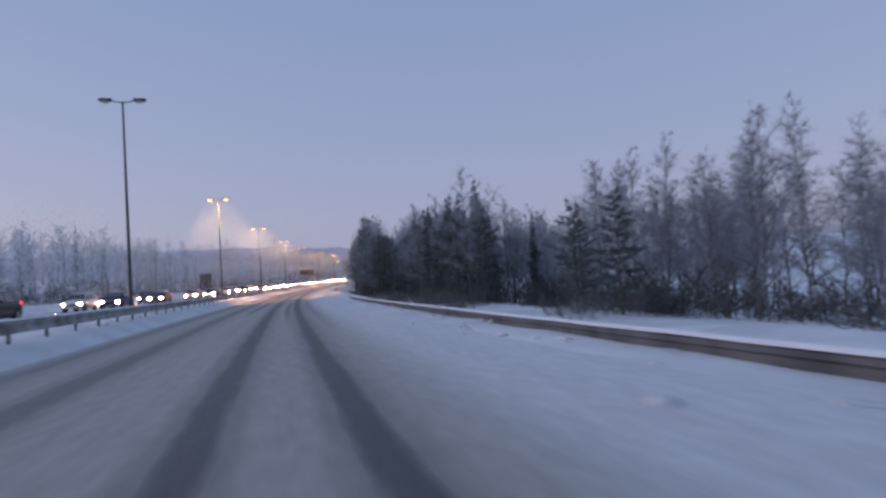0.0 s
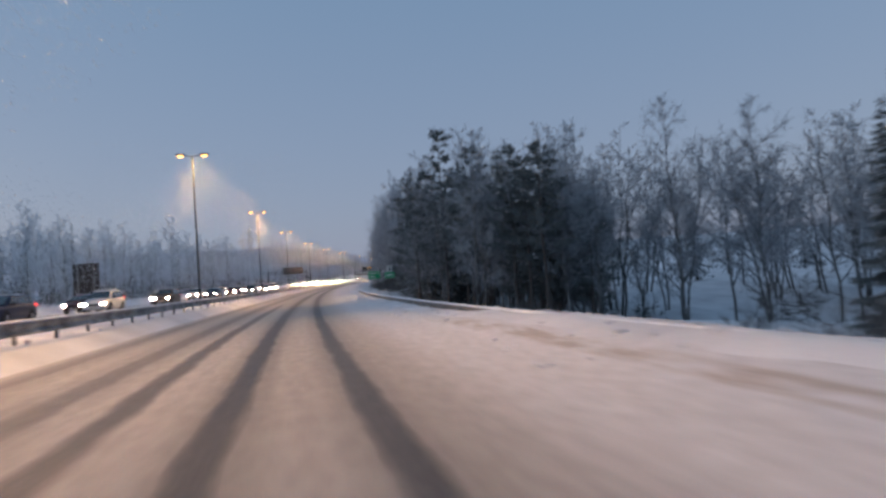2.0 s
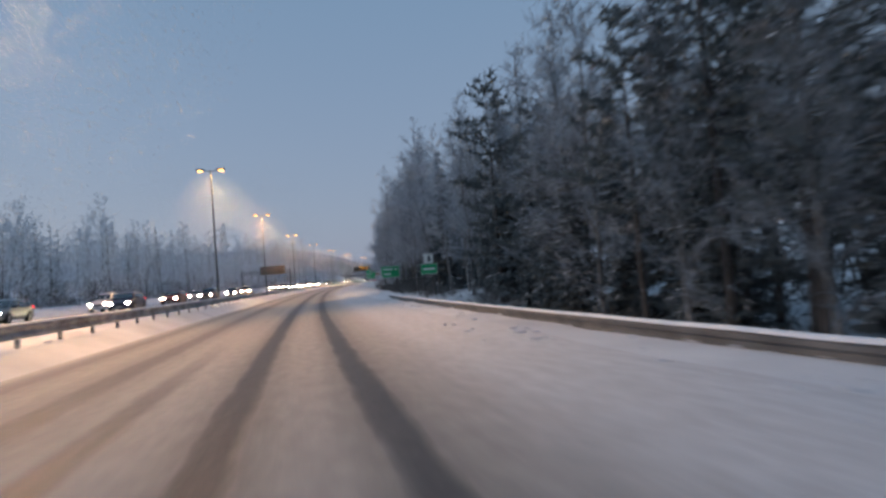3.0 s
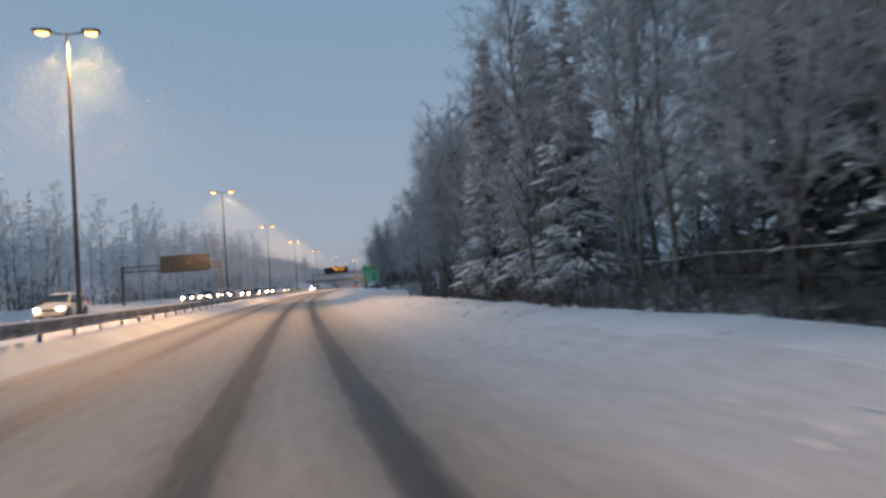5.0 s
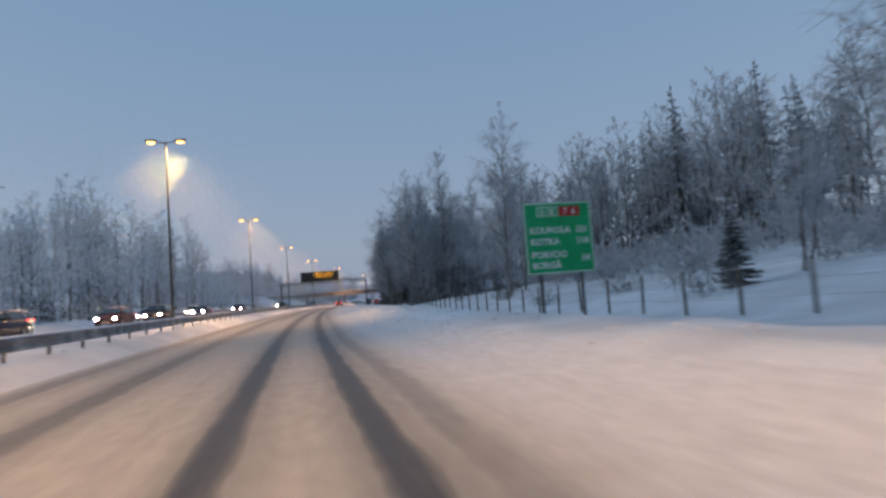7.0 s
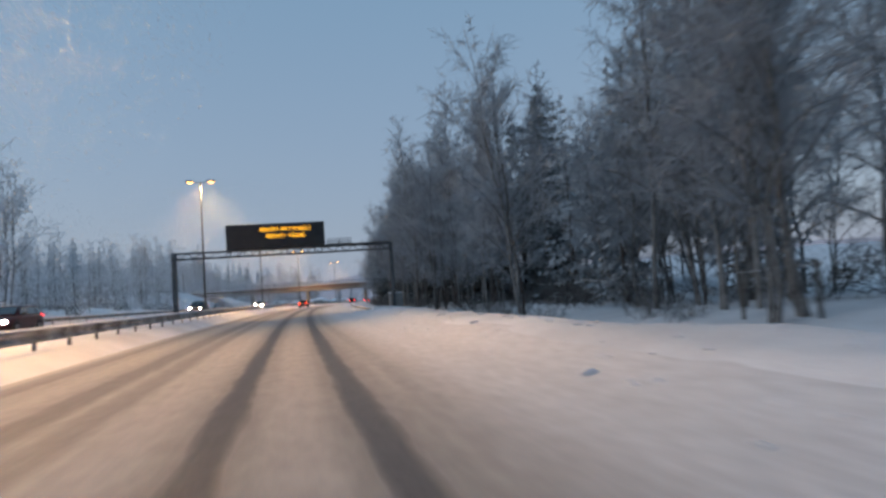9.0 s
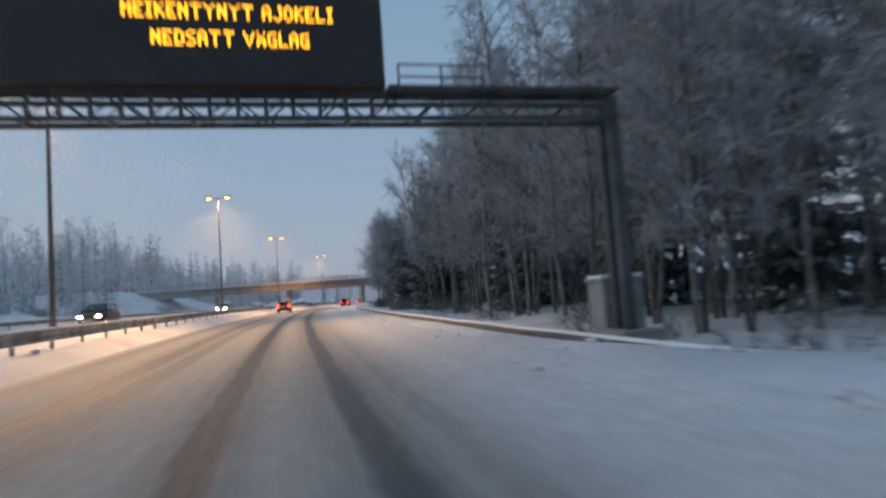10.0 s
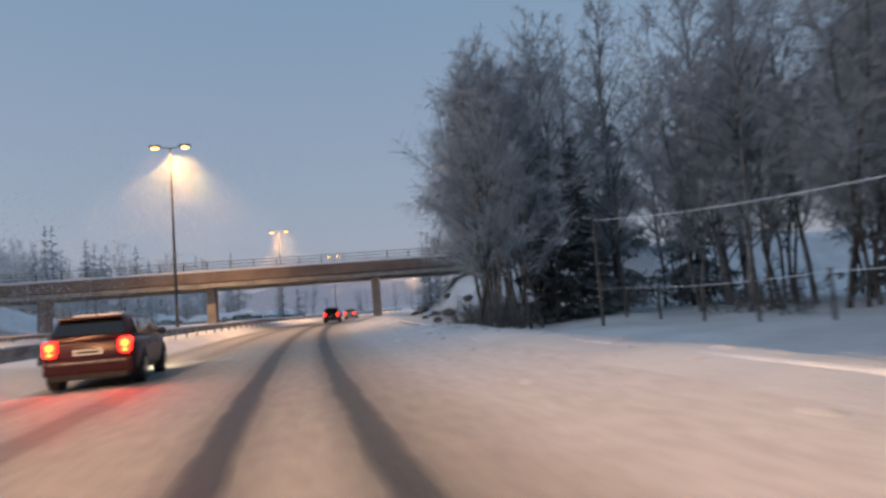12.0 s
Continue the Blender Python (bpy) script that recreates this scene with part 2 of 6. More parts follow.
def packed_snow(name, tracks, edge, dirt, strays=(), middle=-1.4, shoulder=None, grime=()):
    """Driven snow with bare wheel tracks; u is metres across, v metres along."""
    m, n, l, b = material(name)

    def math_node(op, *vals):
        k = n.new("ShaderNodeMath")
        k.operation = op
        for i, v in enumerate(vals):
            if isinstance(v, (int, float)):
                k.inputs[i].default_value = v
            else:
                l.new(v, k.inputs[i])
        return k.outputs[0]

    uv = n.new("ShaderNodeUVMap")
    uv.uv_map = "across_along"
    sep = n.new("ShaderNodeSeparateXYZ")
    l.new(uv.outputs[0], sep.inputs[0])
    u, v = sep.outputs["X"], sep.outputs["Y"]

    def tex(su, sv, detail, z=0.0):
        c = n.new("ShaderNodeCombineXYZ")
        l.new(math_node("MULTIPLY", u, su), c.inputs[0])
        l.new(math_node("MULTIPLY", v, sv), c.inputs[1])
        c.inputs[2].default_value = z
        t = n.new("ShaderNodeTexNoise")
        t.inputs["Scale"].default_value, t.inputs["Detail"].default_value = 1.0, detail
        l.new(c.outputs[0], t.inputs["Vector"])
        return t.outputs["Fac"]

    wander = math_node("MULTIPLY_ADD", tex(0.0, 0.011, 1, 2.0), 0.14, -0.07)
    rag = math_node("MULTIPLY_ADD", tex(3.0, 0.8, 5, 5.0), 0.20, -0.10)
    uu = math_node("ADD", math_node("ADD", u, wander), rag)
    total = None
    for centre, half, strength in tracks:
        d = math_node("ABSOLUTE", math_node("SUBTRACT", uu, centre))
        r = n.new("ShaderNodeMapRange")
        r.interpolation_type = "SMOOTHSTEP"
        r.inputs["From Min"].default_value, r.inputs["From Max"].default_value = half * 1.45, half * 0.4
        r.inputs["To Min"].default_value, r.inputs["To Max"].default_value = 0.0, strength
        l.new(d, r.inputs["Value"])
        # slush thrown out beside the track
        r2 = n.new("ShaderNodeMapRange")
        r2.interpolation_type = "SMOOTHERSTEP"
        r2.inputs["From Min"].default_value, r2.inputs["From Max"].default_value = half * 3.0, half * 0.6
        r2.inputs["To Max"].default_value = strength * 0.34
        l.new(d, r2.inputs["Value"])
        both = math_node("MAXIMUM", r.outputs[0], r2.outputs[0])
        total = both if total is None else math_node("MAXIMUM", total, both)
    # strays that come and go along the road
    for centre, half, v0, v1, strength in strays:
        d = math_node("ABSOLUTE", math_node("SUBTRACT", math_node("ADD", uu, math_node("MULTIPLY_ADD", tex(0.0, 0.03, 1, 11.0 + centre), 0.9, -0.45)), centre))
        r = n.new("ShaderNodeMapRange")
        r.interpolation_type = "SMOOTHSTEP"
        r.inputs["From Min"].default_value, r.inputs["From Max"].default_value = half * 1.6, half * 0.4
        r.inputs["To Max"].default_value = strength
        l.new(d, r.inputs["Value"])
        gate = n.new("ShaderNodeMapRange")
        gate.interpolation_type = "SMOOTHSTEP"
        gate.inputs["From Min"].default_value, gate.inputs["From Max"].default_value = (v1 - v0) / 2, (v1 - v0) / 2 - 18
        l.new(math_node("ABSOLUTE", math_node("SUBTRACT", v, (v0 + v1) / 2)), gate.inputs["Value"])
        total = math_node("MAXIMUM", total, math_node("MULTIPLY", r.outputs[0], gate.outputs[0]))
    patch = tex(0.7, 0.05, 4, 9.0)
    fine = tex(6.0, 2.0, 4, 1.0)
    streak = tex(3.0, 0.06, 4, 4.0)
    wear = math_node("MULTIPLY", total, math_node("ADD", math_node("MULTIPLY_ADD", patch, 0.5, 0.5), math_node("MULTIPLY", tex(16.0, 7.0, 3, 6.0), 0.42)))
    wear = math_node("MINIMUM", math_node("ADD", wear, math_node("MULTIPLY_ADD", streak, 0.30, -0.12)), 1.0)
    r0 = n.new("ShaderNodeValToRGB")
    r0.color_ramp.elements[0].position, r0.color_ramp.elements[0].color = 0.0, (*dirt, 1)
    r0.color_ramp.elements[1].position, r0.color_ramp.elements[1].color = 1.0, (0.055, 0.055, 0.056, 1)
    mid = r0.color_ramp.elements.new(0.5)
    mid.color = (0.17, 0.165, 0.16, 1)
    l.new(wear, r0.inputs[0])
    # whiter towards the verges
    e = n.new("ShaderNodeMapRange")
    e.interpolation_type = "SMOOTHSTEP"
    e.inputs["From Min"].default_value, e.inputs["From Max"].default_value = edge
    l.new(math_node("ADD", math_node("ABSOLUTE", math_node("SUBTRACT", u, middle)), rag), e.inputs["Value"])
    mixc = n.new("ShaderNodeMix")
    mixc.data_type = "RGBA"
    mixc.inputs[7].default_value = (0.60, 0.60, 0.62, 1)
    white = e.outputs[0]
    if shoulder:
        e2 = n.new("ShaderNodeMapRange")
        e2.interpolation_type = "SMOOTHSTEP"
        e2.inputs["From Min"].default_value, e2.inputs["From Max"].default_value = shoulder
        e2.inputs["To Max"].default_value = 0.85
        l.new(math_node("ADD", u, math_node("MULTIPLY", math_node("ADD", rag, wander), 2.0)), e2.inputs["Value"])
        white = math_node("MAXIMUM", white, e2.outputs[0])
    l.new(white, mixc.inputs[0])
    l.new(r0.outputs[0], mixc.inputs[6])
    colour = mixc.outputs[2]
    # brown grit flung on the bank in torn streaks
    for centre, half, v0, v1, strength in grime:
        d = math_node("ABSOLUTE", math_node("SUBTRACT", math_node("ADD", uu, math_node("MULTIPLY_ADD", tex(0.0, 0.25, 2, 21.0), 0.5, -0.25)), centre))
        d = math_node("MAXIMUM", math_node("DIVIDE", d, half), math_node("DIVIDE", math_node("ABSOLUTE", math_node("SUBTRACT", v, (v0 + v1) / 2)), (v1 - v0) / 2))
        torn = math_node("MULTIPLY", math_node("SUBTRACT", tex(3.0, 0.7, 4, 17.0), 0.40), 5.0 * strength)
        fade = n.new("ShaderNodeMapRange")
        fade.interpolation_type = "SMOOTHSTEP"
        fade.inputs["From Min"].default_value, fade.inputs["From Max"].default_value = 1.0, 0.4
        l.new(d, fade.inputs["Value"])
        soil = n.new("ShaderNodeMix")
        soil.data_type = "RGBA"
        soil.inputs[7].default_value = (0.27, 0.20, 0.14, 1)
        k = math_node("MULTIPLY", fade.outputs[0], math_node("MAXIMUM", torn, 0.0))
        l.new(math_node("MINIMUM", k, strength), soil.inputs[0])
        l.new(colour, soil.inputs[6])
        colour = soil.outputs[2]
    grain = n.new("ShaderNodeHueSaturation")
    l.new(colour, grain.inputs["Color"])
    l.new(math_node("MULTIPLY_ADD", fine, 0.5, 0.75), grain.inputs["Value"])
    l.new(grain.outputs[0], b.inputs["Base Color"])
    l.new(math_node("MULTIPLY_ADD", wear, -0.2, 0.75), b.inputs["Roughness"])
    bp = n.new("ShaderNodeBump")
    bp.inputs["Strength"].default_value, bp.inputs["Distance"].default_value = 0.5, 0.03
    l.new(math_node("SUBTRACT", fine, wear), bp.inputs["Height"])
    l.new(bp.outputs[0], b.inputs["Normal"])
    return m


ROAD_SNOW = packed_snow("packed_road_snow", [(-0.72, 0.215, 1.0), (0.68, 0.205, 0.95), (-2.95, 0.3, 0.6), (-4.65, 0.32, 0.52)], (2.8, 5.0), (0.345, 0.33, 0.315), ((-1.9, 0.17, 28, 128, 0.8), (1.5, 0.2, 12, 64, 0.4), (0.25, 0.13, 18, 64, 0.6), (1.35, 0.2, 250, 330, 0.36), (-2.2, 0.25, 300, 420, 0.4), (1.4, 0.15, 330, 400, 0.2)), shoulder=(1.1, 2.6), grime=((3.8, 0.3, 66, 92, 0.55),))
OPP_SNOW = packed_snow("packed_snow_other_lanes", [(-13.4, 0.3, 0.7), (-15.0, 0.3, 0.7), (-17.2, 0.3, 0.6), (-18.8, 0.3, 0.6)], (3.4, 4.4), (0.38, 0.37, 0.36), middle=-16.4)


# ---- building helpers ----
def mesh_from(name, verts, faces, mat, smooth=False):
    me = bpy.data.meshes.new(name)
    me.from_pydata([tuple(v) for v in verts], [], [tuple(f) for f in faces])
    me.materials.append(mat)
    if smooth:
        me.polygons.foreach_set("use_smooth", [True] * len(me.polygons))
    me.update()
    return me


def part(name, bm, mat, parent=None, label=""):
    """Links a bmesh, or a ready mesh, as one mesh object under a thing."""
    if isinstance(bm, bpy.types.Mesh):
        me = bm
    else:
        me = bpy.data.meshes.new(name)
        bmesh.ops.recalc_face_normals(bm, faces=bm.faces)
        bm.to_mesh(me)
        bm.free()
        me.materials.append(mat)
    ob = new(name, me)
    if parent is not None:
        ob.parent = parent
    if label:
        ob["label"] = label
    return ob


def box(bm, x0, x1, y0, y1, z0, z1, bevel=0.0, m=None):
    r = bmesh.ops.create_cube(bm, size=1.0)
    vs = r["verts"]
    for v in vs:
        v.co = Vector((x0 + (v.co.x + 0.5) * (x1 - x0), y0 + (v.co.y + 0.5) * (y1 - y0), z0 + (v.co.z + 0.5) * (z1 - z0)))
        if m is not None:
            v.co = m @ v.co
    if bevel:
        es = list({e for v in vs for e in v.link_edges})
        bmesh.ops.bevel(bm, geom=es, offset=bevel, segments=2, affect="EDGES", profile=0.6)
    return bm


def boxed(*a, **k):
    return box(bmesh.new(), *a, **k)


def rod(bm, a, b, r0, r1=None, n=8):
    a, b = Vector(a), Vector(b)
    r1 = r0 if r1 is None else r1
    d = b - a
    q = d.to_track_quat("Z", "Y").to_matrix().to_4x4()
    bmesh.ops.create_cone(bm, cap_ends=True, segments=n, radius1=r0, radius2=r1, depth=d.length, matrix=Matrix.Translation((a + b) / 2) @ q)
    return bm


def swept(profile, s0, s1, step, closed=True):
    """Verts and faces of a profile of (off, h) swept along the road."""
    ss = np.linspace(s0, s1, max(2, int((s1 - s0) / step) + 1))
    verts, faces, n = [], [], len(profile)
    for s in ss:
        for o, h in profile:
            verts.append(P(s, o, h))
    m = n if closed else n - 1
    for i in range(len(ss) - 1):
        for j in range(m):
            a, b = i * n + j, i * n + (j + 1) % n
            faces.append((a, b, b + n, a + n))
    if closed:
        faces.append(tuple(range(n))[::-1])
        k = (len(ss) - 1) * n
        faces.append(tuple(range(k, k + n)))
    return verts, faces


def thing(name, label, category, group="", m=None):
    ob = new(name)
    ob.empty_display_size = 0.3
    tagged(ob, label, category, group)
    if m is not None:
        ob.matrix_world = m
    return ob


# ---- ground, roads ----
def build_ground():
    ss = np.concatenate([np.arange(-60, 520, 1.6), np.arange(520, 1300, 12)])
    offs = np.concatenate([np.arange(-190, -60, 13), np.arange(-60, -26, 4), np.arange(-26, -20, 1.0), np.arange(-20, -13, 3.5), np.arange(-12.8, -5, 0.7), np.arange(-5, 2, 2.3),
                           np.arange(2.1, 7, 0.35), np.arange(7, 20, 1.0), np.arange(20, 60, 4), np.arange(60, 191, 13)])
    verts, faces, n = [], [], len(offs)
    for s in ss:
        for o in offs:
            dip = 0.05 if (-5.2 < o < 4.0 or -20.4 < o < -12.6) else 0.0
            verts.append(P(s, o, ground_h(s, o) - dip))
    for i in range(len(ss) - 1):
        for j in range(n - 1):
            a = i * n + j
            faces.append((a, a + 1, a + 1 + n, a + n))
    # the plain out to the horizon
    rim = [i * n for i in range(len(ss))] + [(len(ss) - 1) * n + j for j in range(1, n)] + [i * n + n - 1 for i in range(len(ss) - 2, -1, -1)] + [j for j in range(n - 2, 0, -1)]
    base, c = len(verts), Vector((100, 400, 0))
    for k in rim:
        v = Vector(verts[k])
        d = (v - c)
        d.z = 0
        verts.append(c + d.normalized() * 3600 + Vector((0, 0, -2)))
    for i in range(len(rim)):
        j = (i + 1) % len(rim)
        faces.append((rim[j], base + j, base + i, rim[i]))
    me = mesh_from("ground", verts, faces, SNOW, True)
    return tagged(new("ground", me), "uneven fresh snow over verges, median and fields", "ground", kind="structure")


def build_road(name, label, o0, o1, h, mat):
    ss = np.concatenate([np.arange(-60, 520, 3.0), np.arange(520, 1300, 12)])
    offs = np.linspace(o0, o1, 29)
    verts, faces, uvs, n = [], [], [], len(offs)
    for s in ss:
        for o in offs:
            z = max(h + 0.012, ground_h(s, o) + 0.012) if o > 0 else h + 0.012
            verts.append(P(s, o, z - (0.03 if o == offs[0] or o == offs[-1] else 0)))
            uvs.append((o, s))
    for i in range(len(ss) - 1):
        for j in range(n - 1):
            a = i * n + j
            faces.append((a, a + 1, a + 1 + n, a + n))
    me = mesh_from(name, verts, faces, mat, True)
    layer = me.uv_layers.new(name="across_along")
    for lp in me.loops:
        layer.data[lp.index].uv = uvs[lp.vertex_index]
    return tagged(new(name, me), label, "road", kind="structure")


build_ground()
build_road("road", "snow-packed carriageway with dark bare wheel tracks", -5.6, 4.4, 0.0, ROAD_SNOW)
build_road("road", "snow-packed oncoming carriageway beyond the median", -20.8, -12.2, OPP, OPP_SNOW)


# ---- guard rails ----
def w_beam(o, top, side):
    """Profile of a W-beam whose face looks towards side (-1 or 1)."""
    f = [(0.0, 0.0), (0.045, -0.03), (0.045, -0.085), (0.0, -0.125), (0.0, -0.185), (0.045, -0.225), (0.045, -0.28), (0.0, -0.31)]
    prof = [(o + side * x, top + z) for x, z in f]
    return prof + [(o - side * 0.012 + side * x * 0.8, top + z) for x, z in reversed(f)]


POST_MESH = None


def guard_rail(label, s0, s1, o, top, side, spacing, steel, snow):
    global POST_MESH
    rail = thing("guard_rail", label, "guard rail", m=None)
    v, f = swept(w_beam(o, top, side), s0, s1, 2.0)
    part("beam", mesh_from("beam", v, f, steel), None, rail)
    if snow:
        cap = [(o - side * 0.05, top + 0.002), (o + side * 0.045, top + 0.002), (o + side * 0.035, top + 0.04), (o - side * 0.01, top + 0.06), (o - side * 0.05, top + 0.035)]
        v, f = swept(cap, s0, s1, 1.3)
        for p in v:
            p.z += 0.018 * noise.noise(p * 1.4)
        part("snow_cap", mesh_from("snow_cap", v, f, SNOW_CLUMP), None, rail, "thin crust of snow")
    if POST_MESH is None:
        bm = boxed(-0.03, 0.03, -0.055, 0.055, -1.2, 0.0, 0.008)
        POST_MESH = bpy.data.meshes.new("post")
        bm.to_mesh(POST_MESH)
        bm.free()
        POST_MESH.materials.append(POLE_STEEL)
    s = s0 + 0.5
    while s < s1:
        p = part("post", POST_MESH, None, rail)
        p.matrix_world = at(s, o - side * 0.07, top - 0.02)
        s += spacing
    return rail


guard_rail("weathered steel guard rail along the snowy median", -30, 640, -6.2, 0.90, 1, 2.5, PLASTERED, True)
guard_rail("grey steel guard rail half buried in ploughed snow", -20, 153, 5.25, 0.25, -1, 4.0, RAIL_STEEL, True)
guard_rail("grey steel guard rail in front of the birches", 372, 500, 5.25, 0.20, -1, 4.0, RAIL_STEEL, True)
guard_rail("steel guard rail on the far side of the oncoming lanes", 330, 520, -21.6, OPP + 0.7, 1, 4.0, RAIL_STEEL, True)

# ---- street lamps ----
LAMP_S = [40.6, 83.8, 129.0, 173.7, 215.3, 262.4, 306.6, 350.0, 396.6, 441.1, 485.7, 532.7, 576.9, 621.2, 666, 711, 756]
LAMP_O, LAMP_H = -9.16, 13.15


def street_lamp(lit):
    lamp = thing("street_lamp", "tall grey twin-headed street lamp, %s, on the median" % ("lit orange" if lit else "unlit"), "street lamp", "lamps along the median")
    bm = bmesh.new()
    rod(bm, (0, 0, -0.3), (0, 0, 0.9), 0.15, 0.14, 12)
    rod(bm, (0, 0, 0.9), (0, 0, LAMP_H + 0.05), 0.11, 0.055, 12)
    part("pole", bm, POLE_STEEL, lamp)
    part("base_flange", rod(bmesh.new(), (0, 0, -0.05), (0, 0, 0.05), 0.22, 0.22, 12), POLE_STEEL, lamp)
    for side in (-1, 1):
        bm = bmesh.new()
        rod(bm, (0, 0, LAMP_H - 0.05), (side * 0.75, 0, LAMP_H + 0.1), 0.04, 0.035, 8)
        arm = part("arm", bm, POLE_STEEL, lamp)
        bm = boxed(min(side * 0.62, side * 1.35), max(side * 0.62, side * 1.35), -0.16, 0.16, LAMP_H + 0.05, LAMP_H + 0.22, 0.05)
        head = part("lamp_head", bm, POLE_STEEL, lamp)
        bm = bmesh.new()
        bmesh.ops.create_uvsphere(bm, u_segments=14, v_segments=8, radius=1.0, matrix=Matrix.Translation((side * 0.98, 0, LAMP_H + 0.05)) @ Matrix.Diagonal((0.27, 0.15, 0.13, 1)))
        part("lens", bm, LAMP_GLASS if lit else DIM_GLASS, head, "glowing sodium lens" if lit else "dark lens")
    return lamp


lit_lamp, dark_lamp = street_lamp(True), street_lamp(False)
dark_lamp.matrix_world = at(LAMP_S[0], LAMP_O, 0.32)
for i, s in enumerate(LAMP_S[1:]):
    if i == 0:
        lit_lamp.matrix_world = at(s, LAMP_O, 0.05)
    else:
        copy_thing(lit_lamp, at(s, LAMP_O, 0.05))
    light = new("street_light", bpy.data.lights.new("street_light", "SPOT"))
    light.data.energy, light.data.color, light.data.shadow_soft_size = LAMP_WATTS, LAMP_COLOUR, 0.3
    light.data.spot_size, light.data.spot_blend = radians(138), 0.4
    light.matrix_world = at(s, LAMP_O + 0.35, LAMP_H - 0.3) @ Matrix.Diagonal((0.72, 1, 1, 1))


# ---- letters ----
def letters(text, size, mat, name, parent, m, align="LEFT", depth=0.004, label="", bold=0.0):
    """Built-in font turned into a mesh, in the plane x, z and facing -y."""
    cu = bpy.data.curves.new(name, "FONT")
    cu.body, cu.size, cu.extrude, cu.align_x, cu.resolution_u = text, size, depth, align, 2
    cu.offset = bold
    tmp = bpy.data.objects.new(name, cu)
    scene.collection.objects.link(tmp)
    bpy.context.view_layer.update()
    me = bpy.data.meshes.new_from_object(tmp.evaluated_get(bpy.context.evaluated_depsgraph_get()))
    bpy.data.objects.remove(tmp)
    me.transform(m @ Matrix.Rotation(radians(90), 4, "X"))
    me.materials.clear()
    me.materials.append(mat)
    # every glyph a part of its own
    bm = bmesh.new()
    bm.from_mesh(me)
    bmesh.ops.remove_doubles(bm, verts=bm.verts, dist=1e-5)
    left, last = set(bm.verts), None
    while left:
        todo, island = [min(left, key=lambda v: v.co.x)], set()
        while todo:
            v = todo.pop()
            if v in island:
                continue
            island.add(v)
            todo += [e.other_vert(v) for e in v.link_edges]
        left -= island
        index = {v: i for i, v in enumerate(island)}
        faces = [[index[v] for v in f.verts] for f in bm.faces if f.verts[0] in island]
        last = part("letter", mesh_from("letter", [v.co[:] for v in index], faces, mat), None, parent, label)
    bm.free()
    return last


DOTS = {"H": "1001 1001 1111 1001 1001 1001 1001", "E": "1111 1000 1000 1110 1000 1000 1111", "I": "111 010 010 010 010 010 111", "K": "1001 1010 1100 1100 1010 1001 1001",
        "N": "1001 1101 1101 1011 1011 1001 1001", "T": "11111 00100 00100 00100 00100 00100 00100", "Y": "10001 01010 00100 00100 00100 00100 00100", "A": "0110 1001 1001 1111 1001 1001 1001",
        "J": "0011 0001 0001 0001 0001 1001 0110", "O": "0110 1001 1001 1001 1001 1001 0110", "L": "1000 1000 1000 1000 1000 1000 1111", "D": "1110 1001 1001 1001 1001 1001 1110",
        "S": "0111 1000 1000 0110 0001 0001 1110", "V": "10001 10001 01010 01010 01010 00100 00100", "G": "0111 1000 1000 1011 1001 1001 0111", "Ä": "1001 0000 0110 1001 1111 1001 1001", " ": "00 00 00 00 00 00 00"}


def led_text(text, cell, x_mid, z_top, y):
    """Lit diodes of a message line, each a small block."""
    cols = sum(len(DOTS[c].split()[0]) + 1 for c in text) - 1
    x = x_mid - cols * cell / 2
    bm = bmesh.new()
    for ch in text:
        rows = DOTS[ch].split()
        for r, row in enumerate(rows):
            for c, bit in enumerate(row):
                if bit == "1":
                    box(bm, x + c * cell + 0.003, x + (c + 1) * cell - 0.003, y - 0.012, y, z_top - (r + 1) * cell + 0.003, z_top - r * cell - 0.003)
        x += (len(rows[0]) + 1) * cell
    return bm


